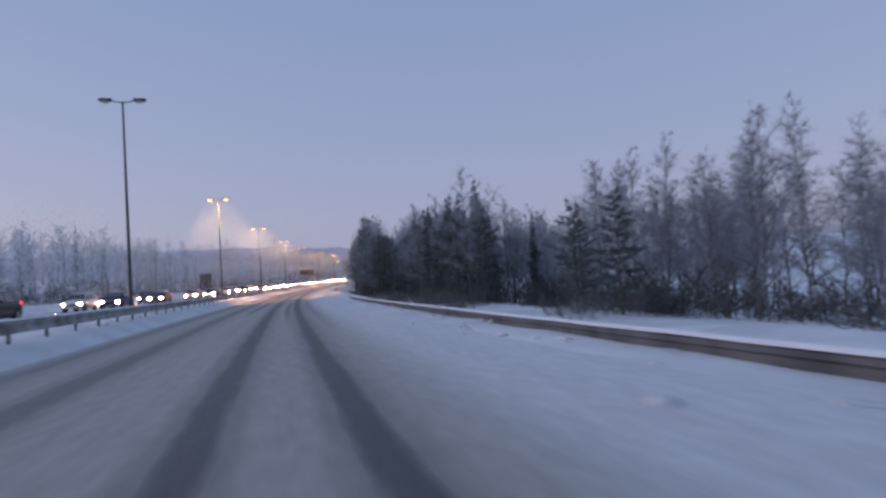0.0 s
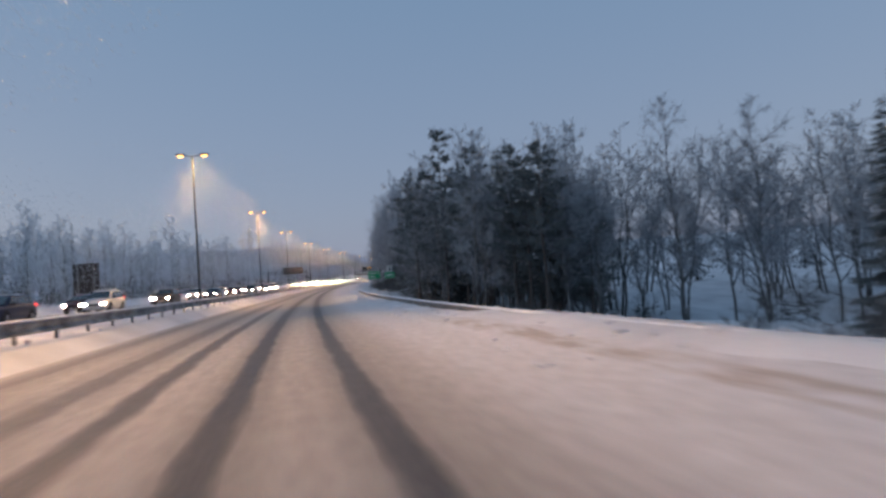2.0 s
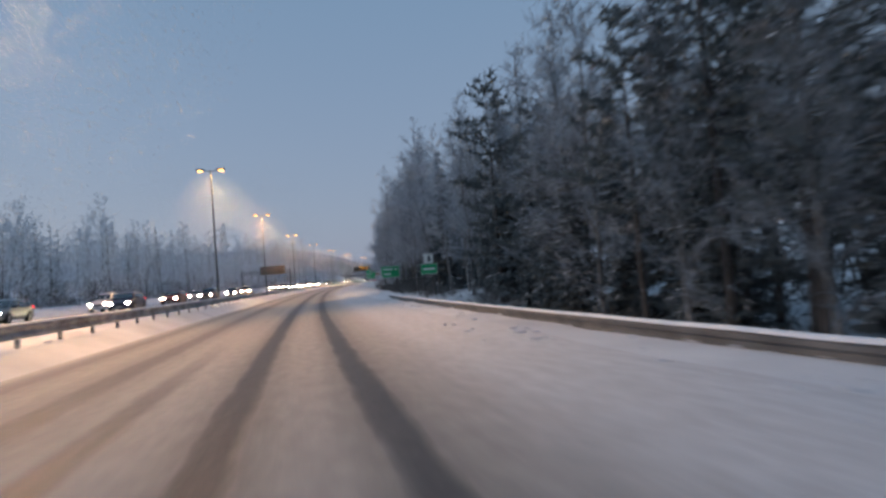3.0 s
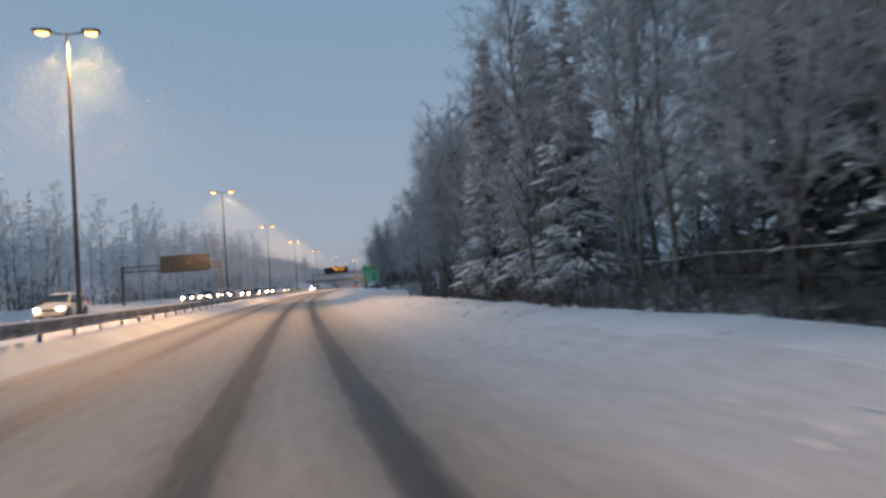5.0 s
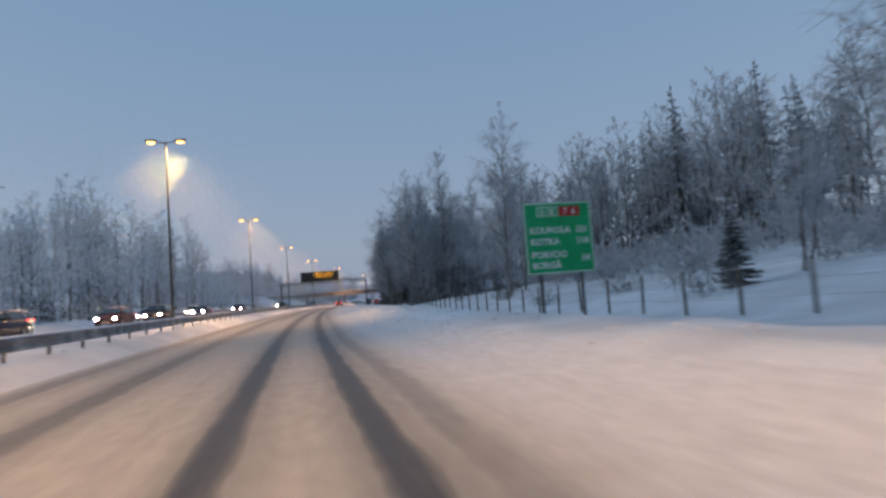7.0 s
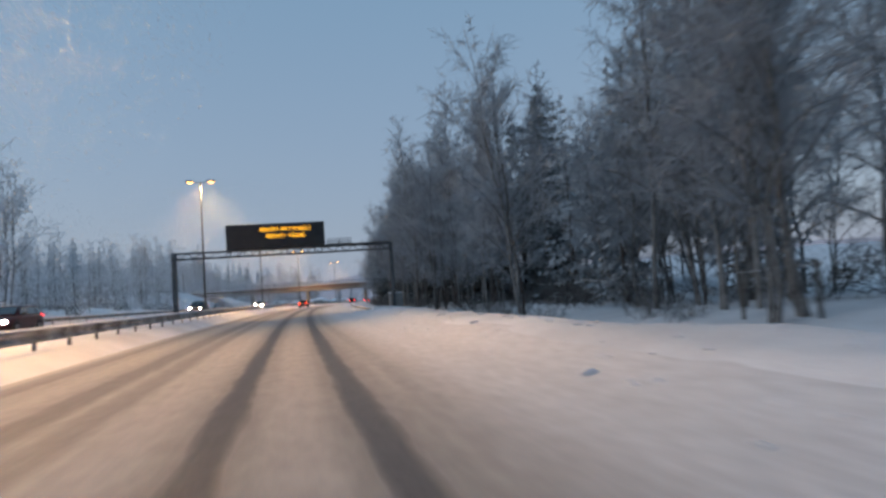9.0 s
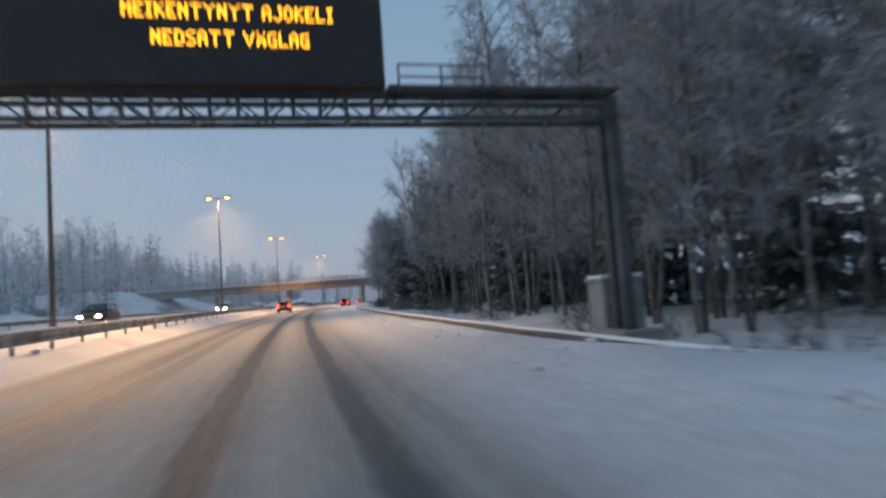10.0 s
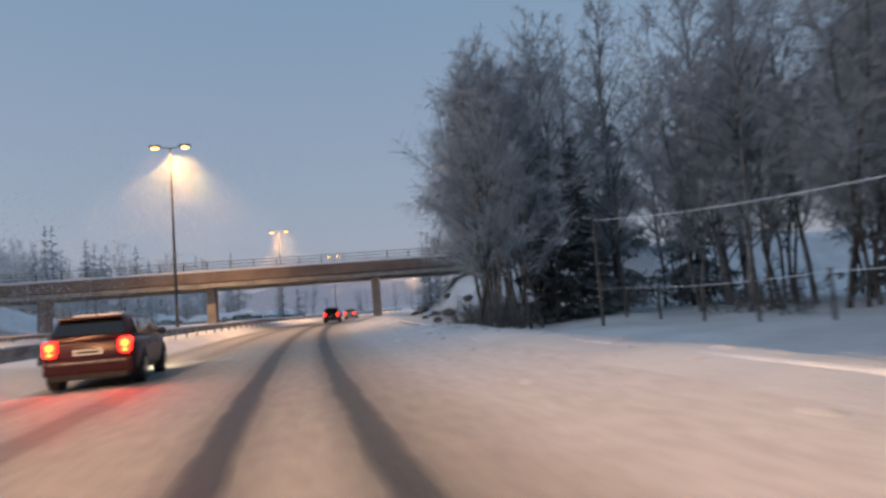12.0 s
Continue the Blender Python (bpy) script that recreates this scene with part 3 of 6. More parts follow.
# ---- message gantry over our lanes ----
def message_gantry():
    g = thing("sign_gantry", "dark steel truss gantry carrying an amber message board", "gantry", m=at(381.2))
    x0, x1, zb, zt = -8.75, 7.15, 4.68, 5.10
    for y in (-0.24, 0.24):
        for z in (zb, zt):
            part("chord", boxed(x0, x1, y - 0.05, y + 0.05, z - 0.05, z + 0.05, 0.01), GANTRY, g)
        n = 32
        for i in range(n):
            a, b = x0 + (x1 - x0) * i / n, x0 + (x1 - x0) * (i + 1) / n
            up = i % 2
            part("brace", rod(bmesh.new(), (a, y, zb if up else zt), (b, y, zt if up else zb), 0.02, n=6), GANTRY, g)
    for i in range(12):
        x = x0 + 0.1 + (x1 - x0 - 0.2) * i / 11
        part("tie", boxed(x - 0.04, x + 0.04, -0.24, 0.24, zb - 0.05, zb + 0.03), GANTRY, g)
    for x in (x0 + 0.12, x1 - 0.12):
        for y in (-0.22, 0.22):
            part("leg", boxed(x - 0.12, x + 0.12, y - 0.09, y + 0.09, -0.6, zt + 0.05, 0.015), GANTRY, g)
        for k in range(5):
            z = 1.2 + k * 0.85
            part("leg_brace", rod(bmesh.new(), (x, -0.22, z), (x, 0.22, z + 0.7 * (1 if k % 2 else -1)), 0.03, n=6), GANTRY, g)
        part("footing", boxed(x - 0.45, x + 0.45, -0.8, 0.8, -0.7, 0.85 if x < 0 else 0.12, 0.04), CONCRETE, g, "concrete footing")
    board = part("message_board", boxed(-4.92, 2.03, -0.75, -0.35, 5.18, 6.92, 0.03), BLACK_BOARD, g, "matt black message board")
    part("board_rim", boxed(-4.98, 2.09, -0.42, -0.33, 5.12, 6.98, 0.02), GANTRY, board)
    for text, x_mid, z in (("HEIKENTYNYT AJOKELI", -0.72, 6.64), ("NEDSATT VÄGLAG", -0.72, 6.14)):
        cols = [len(DOTS[ch].split()[0]) + 1 for ch in text]
        x = x_mid - (sum(cols) - 1) * 0.039 / 2
        for ch, k in zip(text, cols):
            if ch != " ":
                part("lit_letter", led_text(ch, 0.039, x + (k - 1) * 0.039 / 2, z, -0.752), AMBER, board, "amber lit letter")
            x += k * 0.039
    for i in range(14):
        x = -4.7 + i * 0.5
        part("hanger", boxed(x - 0.035, x + 0.035, -0.4, -0.3, 4.6, 5.2), GANTRY, g)
    # the walkway's rail beside the board
    for y in (-0.72, 0.72):
        for z in (5.36, 5.6):
            part("handrail", rod(bmesh.new(), (2.3, y, z), (4.0, y, z), 0.022, n=6), GANTRY, g)
        for i in range(6):
            x = 2.3 + i * 0.85
            part("rail_post", rod(bmesh.new(), (x, y, 5.05), (x, y, 5.6 if i < 3 else 5.35), 0.022, n=6), GANTRY, g)
    part("walkway", boxed(2.1, 7.0, -0.74, -0.1, 5.16, 5.2), GANTRY, g)
    return g


message_gantry()


def back_gantry():
    g = thing("sign_gantry", "overhead sign over the oncoming lanes, seen from behind", "gantry", m=at(270, 0, OPP - 0.3))
    x0, x1 = -23.0, -11.0
    for z in (4.75, 5.35):
        part("chord", boxed(x0, x1, -0.08, 0.08, z - 0.08, z + 0.08, 0.01), GANTRY, g)
    for i in range(14):
        a, b = x0 + (x1 - x0) * i / 14, x0 + (x1 - x0) * (i + 1) / 14
        part("brace", rod(bmesh.new(), (a, 0, 4.75 if i % 2 else 5.35), (b, 0, 5.35 if i % 2 else 4.75), 0.03, n=6), GANTRY, g)
    for x in (x0 + 0.2, x1 - 0.2):
        part("leg", boxed(x - 0.15, x + 0.15, -0.15, 0.15, -0.7, 5.45, 0.02), GANTRY, g)
    b = part("sign_panel", boxed(-18.4, -12.3, 0.14, 0.22, 4.35, 6.5, 0.02), BOARD_BACK, g, "brown-grey unpainted back of the panel")
    for i in range(7):
        x = -18.1 + i * 0.93
        part("stiffener", boxed(x - 0.04, x + 0.04, 0.08, 0.145, 4.4, 6.45), BOARD_BACK, b)
    return g


back_gantry()


def back_sign(s, off, w, z0, z1):
    g = thing("road_sign", "large road sign seen from its dark back on two posts", "road sign", m=at(s, off, ground_h(s, off)))
    for x in (-w * 0.3, w * 0.3):
        part("post", rod(bmesh.new(), (x, 0, -0.5), (x, 0, z1 - 0.1), 0.055), STEEL, g)
    p = part("sign_panel", boxed(-w / 2, w / 2, 0.06, 0.1, z0, z1, 0.012), BOARD_BACK, g)
    for k in range(5):
        z = z0 + 0.3 + k * (z1 - z0 - 0.6) / 4
        part("stiffener", boxed(-w / 2 + 0.1, w / 2 - 0.1, 0.02, 0.064, z - 0.04, z + 0.04), BOARD_BACK, p)
    return g


back_sign(141, -22.3, 2.5, 1.3, 4.5)


# ---- green direction signs ----
def panel_sign(s, off, w, h, z0, label, turn=0.0):
    g = thing("direction_sign", label, "road sign", m=at(s, off, 0, turn))
    gz = ground_h(s, off)
    for x in (-w * 0.3, w * 0.3):
        part("post", rod(bmesh.new(), (x, 0, gz - 0.4), (x, 0, z0 + h - 0.1), 0.057, n=10), POLE_STEEL, g)
    p = part("sign_panel", boxed(-w / 2, w / 2, -0.10, -0.06, z0, z0 + h, 0.01), GREEN, g)
    t = 0.035
    for a in ((-w / 2 + 0.02, w / 2 - 0.02, z0 + 0.02, z0 + 0.02 + t), (-w / 2 + 0.02, w / 2 - 0.02, z0 + h - 0.02 - t, z0 + h - 0.02), (-w / 2 + 0.02, -w / 2 + 0.02 + t, z0 + 0.06, z0 + h - 0.06), (w / 2 - 0.02 - t, w / 2 - 0.02, z0 + 0.06, z0 + h - 0.06)):
        part("border", boxed(a[0], a[1], -0.104, -0.1, a[2], a[3]), SIGN_WHITE, p)
    return g, p


def distance_sign():
    w, h, z0 = 2.4, 2.38, 1.57
    g, p = panel_sign(279.6, 8.52, w, h, z0, "green distance sign with white town names on two posts")
    part("route_frame", boxed(-0.72, 0.02, -0.104, -0.1, 3.48, 3.80), SIGN_WHITE, p)
    part("route_panel", boxed(-0.69, -0.01, -0.108, -0.104, 3.51, 3.77), GREEN, p)
    letters("E 18", 0.27, SIGN_WHITE, "letters", p, Matrix.Translation((-0.35, -0.112, 3.545)), "CENTER", bold=0.006)
    part("route_plate", boxed(0.06, 0.80, -0.104, -0.1, 3.48, 3.80), SIGN_RED, p, "red route number plate")
    letters("7  6", 0.27, SIGN_WHITE, "letters", p, Matrix.Translation((0.43, -0.112, 3.545)), "CENTER", bold=0.006)
    for text, far, z in (("KOUVOLA", "121", 2.92), ("KOTKA", "118", 2.54), ("PORVOO", "", 2.11), ("BORGÅ", "34", 1.76)):
        letters(text, 0.30, SIGN_WHITE, "letters", p, Matrix.Translation((-1.02, -0.108, z)), bold=0.008)
        if far:
            letters(far, 0.30, SIGN_WHITE, "letters", p, Matrix.Translation((1.04, -0.108, z + (0.2 if far == "34" else 0))), "RIGHT", bold=0.008)


distance_sign()
g, p = panel_sign(190, 9.0, 2.3, 1.45, 1.5, "green direction sign with two white lines, on two posts")
for x0, x1, z in ((-0.85, 0.3, 2.45), (-0.85, 0.1, 1.85)):
    part("text_bar", boxed(x0, x1, -0.106, -0.1, z, z + 0.2), SIGN_WHITE, p, "unreadable white line")
part("text_bar", boxed(0.55, 0.85, -0.106, -0.1, 2.45, 2.65), SIGN_WHITE, p)

g, p = panel_sign(166, 10.3, 1.5, 0.95, 1.5, "small green sign below a white tree symbol, on two posts")
part("text_bar", boxed(-0.5, 0.5, -0.106, -0.1, 1.88, 2.06), SIGN_WHITE, p, "unreadable white line")
q = part("symbol_plate", boxed(-0.42, 0.42, -0.10, -0.06, 2.5, 3.34, 0.01), SIGN_WHITE, g, "white plate")
bm = bmesh.new()
rod(bm, (0, -0.103, 2.6), (0, -0.103, 2.75), 0.05, 0.05, 6)
for k, r in enumerate((0.24, 0.19, 0.12)):
    bmesh.ops.create_cone(bm, cap_ends=True, segments=4, radius1=r, radius2=0.0, depth=0.24, matrix=Matrix.Translation((0.06, -0.103, 2.82 + k * 0.16)) @ Matrix.Diagonal((1, 0.03, 1, 1)))
part("tree_symbol", bm, SIGN_BLACK, q, "black tree symbol")

# ---- cabinet by the gantry ----
c = thing("equipment_cabinet", "grey metal roadside cabinet with snow on its roof", "cabinet", m=at(382.0, 7.3, ground_h(382, 7.3)))
part("body", boxed(-0.5, 0.5, -0.35, 0.35, -0.2, 1.35, 0.02), CABINET, c)
for x in (-0.245, 0.245):
    d = part("door", boxed(x - 0.23, x + 0.23, -0.372, -0.348, 0.12, 1.28, 0.008), CABINET, c)
    part("handle", boxed(x - 0.02 + (0.15 if x < 0 else -0.15), x + 0.02 + (0.15 if x < 0 else -0.15), -0.40, -0.37, 0.65, 0.8, 0.005), PLASTIC, d)
part("roof", boxed(-0.55, 0.55, -0.4, 0.4, 1.35, 1.41, 0.01), CABINET, c)
part("snow_cap", boxed(-0.52, 0.52, -0.38, 0.38, 1.405, 1.5, 0.045), SNOW_CLUMP, c, "snow on the roof")


# ---- road bridge ----
def bridge():
    b = thing("road_bridge", "concrete road bridge with a brown deck edge and steel railing", "bridge", m=at(499, 0, 0, -1.5))
    x0, x1, zb = -60.0, 32.0, 4.45
    deck = part("deck", boxed(x0, x1, 0.6, 8.4, zb, zb + 0.75, 0.03), CONCRETE, b)
    part("edge_beam", boxed(x0, x1, 0.0, 0.7, zb + 0.1, zb + 1.05, 0.03), BROWN_DECK, b, "rust-brown edge beam")
    part("edge_beam", boxed(x0, x1, 8.3, 9.0, zb + 0.1, zb + 1.05, 0.03), BROWN_DECK, b)
    part("snow_strip", boxed(x0, x1, -0.015, 0.55, zb + 1.045, zb + 1.2, 0.04), SNOW_CLUMP, b, "snow along the kerb")
    for x in (-2.2, 4.2, 6.4):
        part("girder", boxed(x0, x1, x + 2.6 - 0.3, x + 2.6 + 0.3, zb - 0.35, zb + 0.02, 0.02), CONCRETE, b)
    for k, z in enumerate((1.35, 1.62, 1.9)):
        part("rail", boxed(x0, x1, 0.25, 0.31, zb + z, zb + z + 0.05), POLE_STEEL, b)
    i = 0
    while x0 + i * 2.0 < x1:
        x = x0 + i * 2.0
        part("railing_post", boxed(x - 0.035, x + 0.035, 0.24, 0.32, zb + 1.0, zb + 1.95), POLE_STEEL, b)
        i += 1
    for x in (-24.5, -10.2, 4.9):
        part("pillar", boxed(x - 0.38, x + 0.38, 2.2, 3.6, -0.8, zb - 0.3, 0.08), CONCRETE, b)
        part("bearing", boxed(x - 0.3, x + 0.3, 2.4, 3.4, zb - 0.34, zb + 0.01, 0.02), PLASTIC, b, "dark bearing pad")
    for x in (-38.5, 16.5):
        part("abutment", boxed(x - 0.8, x + 0.8, 0.4, 8.6, 0.4, zb + 0.02, 0.03), CONCRETE, b)
    return b


bridge()


def boulder(s, off, r):
    bm = bmesh.new()
    bmesh.ops.create_icosphere(bm, subdivisions=2, radius=r)
    k = random.random() * 50
    for v in bm.verts:
        v.co *= 0.75 + 0.5 * noise.noise(v.co / r * 1.1 + Vector((k, 0, 0)))
        v.co.z *= 0.7
    b = part("rock", bm, ROCK)
    b.matrix_world = at(s, off, ground_h(s, off) + r * 0.12, random.random() * 360)
    tagged(b, "dark bare rock in the snowy slope", "rock", "rocks below the bridge")


for s, o, r in ((494, 9.4, 0.55), (491, 10.2, 0.7), (496.5, 11.0, 0.45), (489, 9.0, 0.5), (493, 12.2, 0.6), (485, 10.6, 0.45), (490.5, 8.2, 0.4), (495, 8.6, 0.7), (492, 8.9, 0.35), (497.5, 9.6, 0.8), (487, 8.6, 0.35), (499, 8.2, 0.5)):
    boulder(s, o, r)


def rock_mound(s, off, r):
    """A low knoll of bare rock with snow on its crown, past the bridge."""
    t = thing("rock_mound", "snow-capped rock knoll beside the road past the bridge", "rock", "rock knolls past the bridge", at(s, off, ground_h(s, off) - 0.3, random.random() * 360))
    k = random.random() * 40
    for name, mat, grow, cut in (("rock", ROCK, 1.0, -9), ("snow_cap", SNOW_CLUMP, 1.03, 0.36)):
        bm = bmesh.new()
        bmesh.ops.create_icosphere(bm, subdivisions=4, radius=1)
        for v in bm.verts:
            v.co *= (0.8 + 0.45 * noise.noise(v.co * 1.3 + Vector((k, 0, 0))) + 0.12 * noise.noise(v.co * 4 + Vector((k, 3, 0)))) * grow
        if cut > -5:
            bmesh.ops.delete(bm, geom=[v for v in bm.verts if v.co.z < cut + 0.18 * noise.noise(v.co * 3)], context="VERTS")
            low = [f for f in bm.faces]
            r2 = bmesh.ops.extrude_face_region(bm, geom=low)
            for v in r2["geom"]:
                if isinstance(v, bmesh.types.BMVert):
                    v.co *= 0.95
        bmesh.ops.transform(bm, matrix=Matrix.Diagonal((r * 1.25, r, r * 0.62, 1)), verts=bm.verts)
        part(name, bm, mat, t, "" if cut < -5 else "snow on its crown")


for s, o, r in ((552, -27, 3.0), (562, -30, 3.8), (574, -30, 4.2), (587, -33, 4.6), (601, -31, 4.2), (560, -38, 4.6), (618, -33, 4.5)):
    rock_mound(s, o, r)


# ---- fence beyond the verge ----
def tube(pts, r, n=5):
    """One unbroken thin tube along a line of points."""
    bm = bmesh.new()
    rings = []
    for i, p in enumerate(pts):
        d = (pts[min(i + 1, len(pts) - 1)] - pts[max(i - 1, 0)]).normalized()
        u = d.cross(Vector((0, 0, 1))).normalized()
        w = u.cross(d)
        rings.append([bm.verts.new(p + (u * math.cos(6.2832 * k / n) + w * math.sin(6.2832 * k / n)) * r) for k in range(n)])
    for a, b in zip(rings, rings[1:]):
        for k in range(n):
            bm.faces.new((a[k], a[(k + 1) % n], b[(k + 1) % n], b[k]))
    bm.faces.new(rings[0])
    bm.faces.new(rings[-1])
    return bm


def fence(label, s0, s1, off, spacing, wires, tall=1.0, slack=0.02, coat=0.012):
    f = thing("wire_fence", label, "fence")
    bm = rod(bmesh.new(), (0, 0, -0.5), (0, 0, 1.5 * tall), 0.06, 0.05, 8)
    me = bpy.data.meshes.new("post")
    bm.to_mesh(me)
    bm.free()
    me.materials.append(WOOD_POST)
    n = int((s1 - s0) / spacing)
    pts = []
    for i in range(n + 1):
        s = s0 + i * spacing
        p = part("post", me, None, f)
        p.matrix_world = at(s, off, ground_h(s, off)) @ pose(0, 0, 0, random.uniform(-3, 3), random.uniform(-3, 3), 0)
        pts.append(P(s, off, ground_h(s, off)))
    for z in wires:
        line = [pts[0] + Vector((0, 0, z))]
        for a, b in zip(pts, pts[1:]):
            for k in (0.25, 0.5, 0.75, 1.0):
                line.append(a.lerp(b, k) + Vector((0, 0, z - slack * 4 * k * (1 - k) * random.uniform(0.7, 1.3))))
        white = z > 1.3
        part("wire", tube(line, coat if white else 0.006), SNOW_CLUMP if white else STEEL, f, "frosted wire" if white else "")
    return f


fence("grey post-and-wire fence below the snowy hillside", 268, 350, 13.0, 2.9, (0.5, 0.95, 1.4), coat=0.006)
fence("tall frosted game fence in front of the dark spruces", 168, 246, 11.5, 3.0, (0.6, 1.2, 1.85), 1.25, coat=0.006)
fence("slack old wire fence thick with frost under the birches", 366, 391, 18.2, 5.0, (0.9, 1.5), 1.05, 0.14, 0.028)
fence("grey post-and-wire fence at the wood's edge", 440, 474, 15.0, 3.2, (0.6, 1.4))


def cable(s0, s1, off, h0, h1, sag):
    pts = [P(s0 + (s1 - s0) * i / 14, off, h0 + (h1 - h0) * i / 14 - sag * 4 * (i / 14) * (1 - i / 14)) for i in range(15)]
    bm = tube(pts, 0.014)
    c = part("overhead_cable", bm, SNOW_CLUMP)
    tagged(c, "thin frosted cable hanging along the trees", "cable")


cable(398, 432, 12.5, 4.0, 4.0, 0.7)
cable(432, 466, 12.5, 4.0, 4.2, 1.0)
for s in (398, 432, 466):
    u = thing("utility_pole", "slim weathered wooden cable pole among the trees", "pole", m=at(s, 12.5, 0))
    part("pole", rod(bmesh.new(), (0, 0, -1.2), (0, 0, 4.15), 0.08, 0.06, 10), WOOD_POST, u)
    part("insulator", rod(bmesh.new(), (0, 0, 4.1), (0, 0, 4.25), 0.04, 0.03, 8), PLASTIC, u)


# ---- the hazy distance ----
def far_backdrop():
    verts, faces = [], []
    n = 260
    for i in range(n + 1):
        t = 2 * math.pi * i / n
        r = 1150
        h = 46 + 38 * ease(10, -2, math.degrees(t) - 360 if t > math.pi else math.degrees(t)) + 16 * noise.noise(Vector((math.cos(t) * 3, math.sin(t) * 3, 0))) + 7 * noise.noise(Vector((i * 0.37, 2, 5))) + 4 * noise.noise(Vector((i * 1.9, 1, 2)))
        x, y = 150 + r * math.sin(t), 350 + r * math.cos(t)
        verts += [(x, y, -14), (x, y, max(h, 8))]
    for i in range(n):
        a = i * 2
        faces.append((a, a + 1, a + 3, a + 2))
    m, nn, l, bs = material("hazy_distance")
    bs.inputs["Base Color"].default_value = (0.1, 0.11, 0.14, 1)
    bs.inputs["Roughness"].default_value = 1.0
    # haze over the far woods, painted as an even glow
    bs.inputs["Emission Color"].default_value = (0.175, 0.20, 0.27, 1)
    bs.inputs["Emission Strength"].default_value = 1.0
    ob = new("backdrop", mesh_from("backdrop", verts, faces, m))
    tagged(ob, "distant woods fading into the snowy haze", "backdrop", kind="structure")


far_backdrop()


# ---- fine snow in the air ----
def flake_material():
    m = bpy.data.materials.new("falling_snow")
    m.use_nodes = True
    n, l = m.node_tree.nodes, m.node_tree.links
    n.clear()
    out, mix, a, b = n.new("ShaderNodeOutputMaterial"), n.new("ShaderNodeMixShader"), n.new("ShaderNodeBsdfDiffuse"), n.new("ShaderNodeBsdfTranslucent")
    for k in (a, b):
        k.inputs["Color"].default_value = (0.86, 0.88, 0.92, 1)
    mix.inputs[0].default_value = 0.5
    l.new(a.outputs[0], mix.inputs[1])
    l.new(b.outputs[0], mix.inputs[2])
    l.new(mix.outputs[0], out.inputs[0])
    return m


FLAKE = flake_material()


def flakes(label, s, o, h, size, rng):
    """Loose three-cornered flakes at the given places along the road, turned at random."""
    th = np.interp(s, SG, TH)
    c = np.stack([np.interp(s, SG, RX) + o * np.cos(th), np.interp(s, SG, RY) - o * np.sin(th), np.interp(s, SG, RZ) + h], 1)
    n, r = len(c), size[:, None] * 0.577
    u, w = rng.normal(size=(n, 3)), rng.normal(size=(n, 3))
    u /= np.linalg.norm(u, axis=1, keepdims=True)
    w -= u * (u * w).sum(1, keepdims=True)
    w /= np.linalg.norm(w, axis=1, keepdims=True)
    v = np.stack([c + r * (math.cos(k) * u + math.sin(k) * w) for k in (0.0, 2.094, 4.189)], 1).reshape(-1, 3)
    me = bpy.data.meshes.new("falling_snow")
    me.vertices.add(3 * n)
    me.vertices.foreach_set("co", v.ravel())
    me.loops.add(3 * n)
    me.loops.foreach_set("vertex_index", np.arange(3 * n, dtype=np.int32))
    me.polygons.add(n)
    me.polygons.foreach_set("loop_start", np.arange(0, 3 * n, 3, dtype=np.int32))
    me.update()
    me.materials.append(FLAKE)
    return tagged(new("falling_snow", me), label, "snow", kind="stuff")


def halo_flakes(label, count, reach, size):
    """Flakes added as a halo: thickest below and round each lit street lamp, thinning out with distance."""
    rng = np.random.default_rng(23)
    d = rng.normal(size=(count * len(LAMP_S[1:]), 3))
    d *= (0.8 + reach * rng.random((len(d), 1)) ** 0.55) / np.linalg.norm(d, axis=1, keepdims=True)
    return flakes(label, np.repeat(LAMP_S[1:], count) + d[:, 0], LAMP_O + d[:, 1], LAMP_H - 0.2 - np.abs(d[:, 2]), size * rng.uniform(0.7, 1.3, len(d)), rng)


def haze_flakes(label, stretches):
    """Snow flakes oversized to act as haze; clumped away from the lanes, fine ones near them."""
    rng = np.random.default_rng(31)
    rows = []
    for s0, s1, o0, o1, top, count, size in stretches:
        o, h = rng.uniform(o0, o1, count), rng.uniform(0.2, top, count)
        rows.append((rng.uniform(s0, s1, count), o, h, np.clip(size * np.hypot(o, h - 1.2), 0.015, 0.1) * rng.uniform(0.7, 1.2, count)))
    return flakes(label, *np.concatenate(rows, 1), rng)


# flakes crowded at the lamps stand in for the glow in hazy air
halo_flakes("fine snow gathered round the street lamps to form their halos", 20000, 8.5, 0.037)
# a band left of the road, added to veil the woods behind it
haze_flakes("oversized snow flakes hung as haze before the left-hand woods", (
    (50, 550, -46, -13, 9, 330000, 0.0043),))


# ---- clods thrown up by the plough ----
def clods():
    rng = np.random.default_rng(5)
    bm0 = bmesh.new()
    bmesh.ops.create_icosphere(bm0, subdivisions=1, radius=1.0)
    co = np.array([v.co for v in bm0.verts])
    fc = np.array([[v.index for v in f.verts] for f in bm0.faces])
    bm0.free()
    vs, fs, base = [], [], 0
    for i in range(2600):
        s = rng.uniform(-5, 500)
        off = 2.9 + 3.2 * rng.random() ** 0.8
        if rng.random() < 0.12:
            off = -6.0 - rng.random() * 0.6
        r = 0.025 + 0.07 * rng.random() ** 3
        k = co * r * np.array([rng.uniform(0.8, 1.7), rng.uniform(0.8, 1.9), rng.uniform(0.4, 0.8)]) * (1 + 0.25 * rng.normal(size=(len(co), 1)))
        vs.append(k + np.array(P(s, off, ground_h(s, off) + 0.012)))
        fs.append(fc + base)
        base += len(co)
    me = mesh_from("snow_clod", np.concatenate(vs).tolist(), np.concatenate(fs).tolist(), SNOW, True)
    tagged(new("snow_clod", me), "lumps of ploughed snow scattered along the verges", "snow", kind="stuff")


clods()


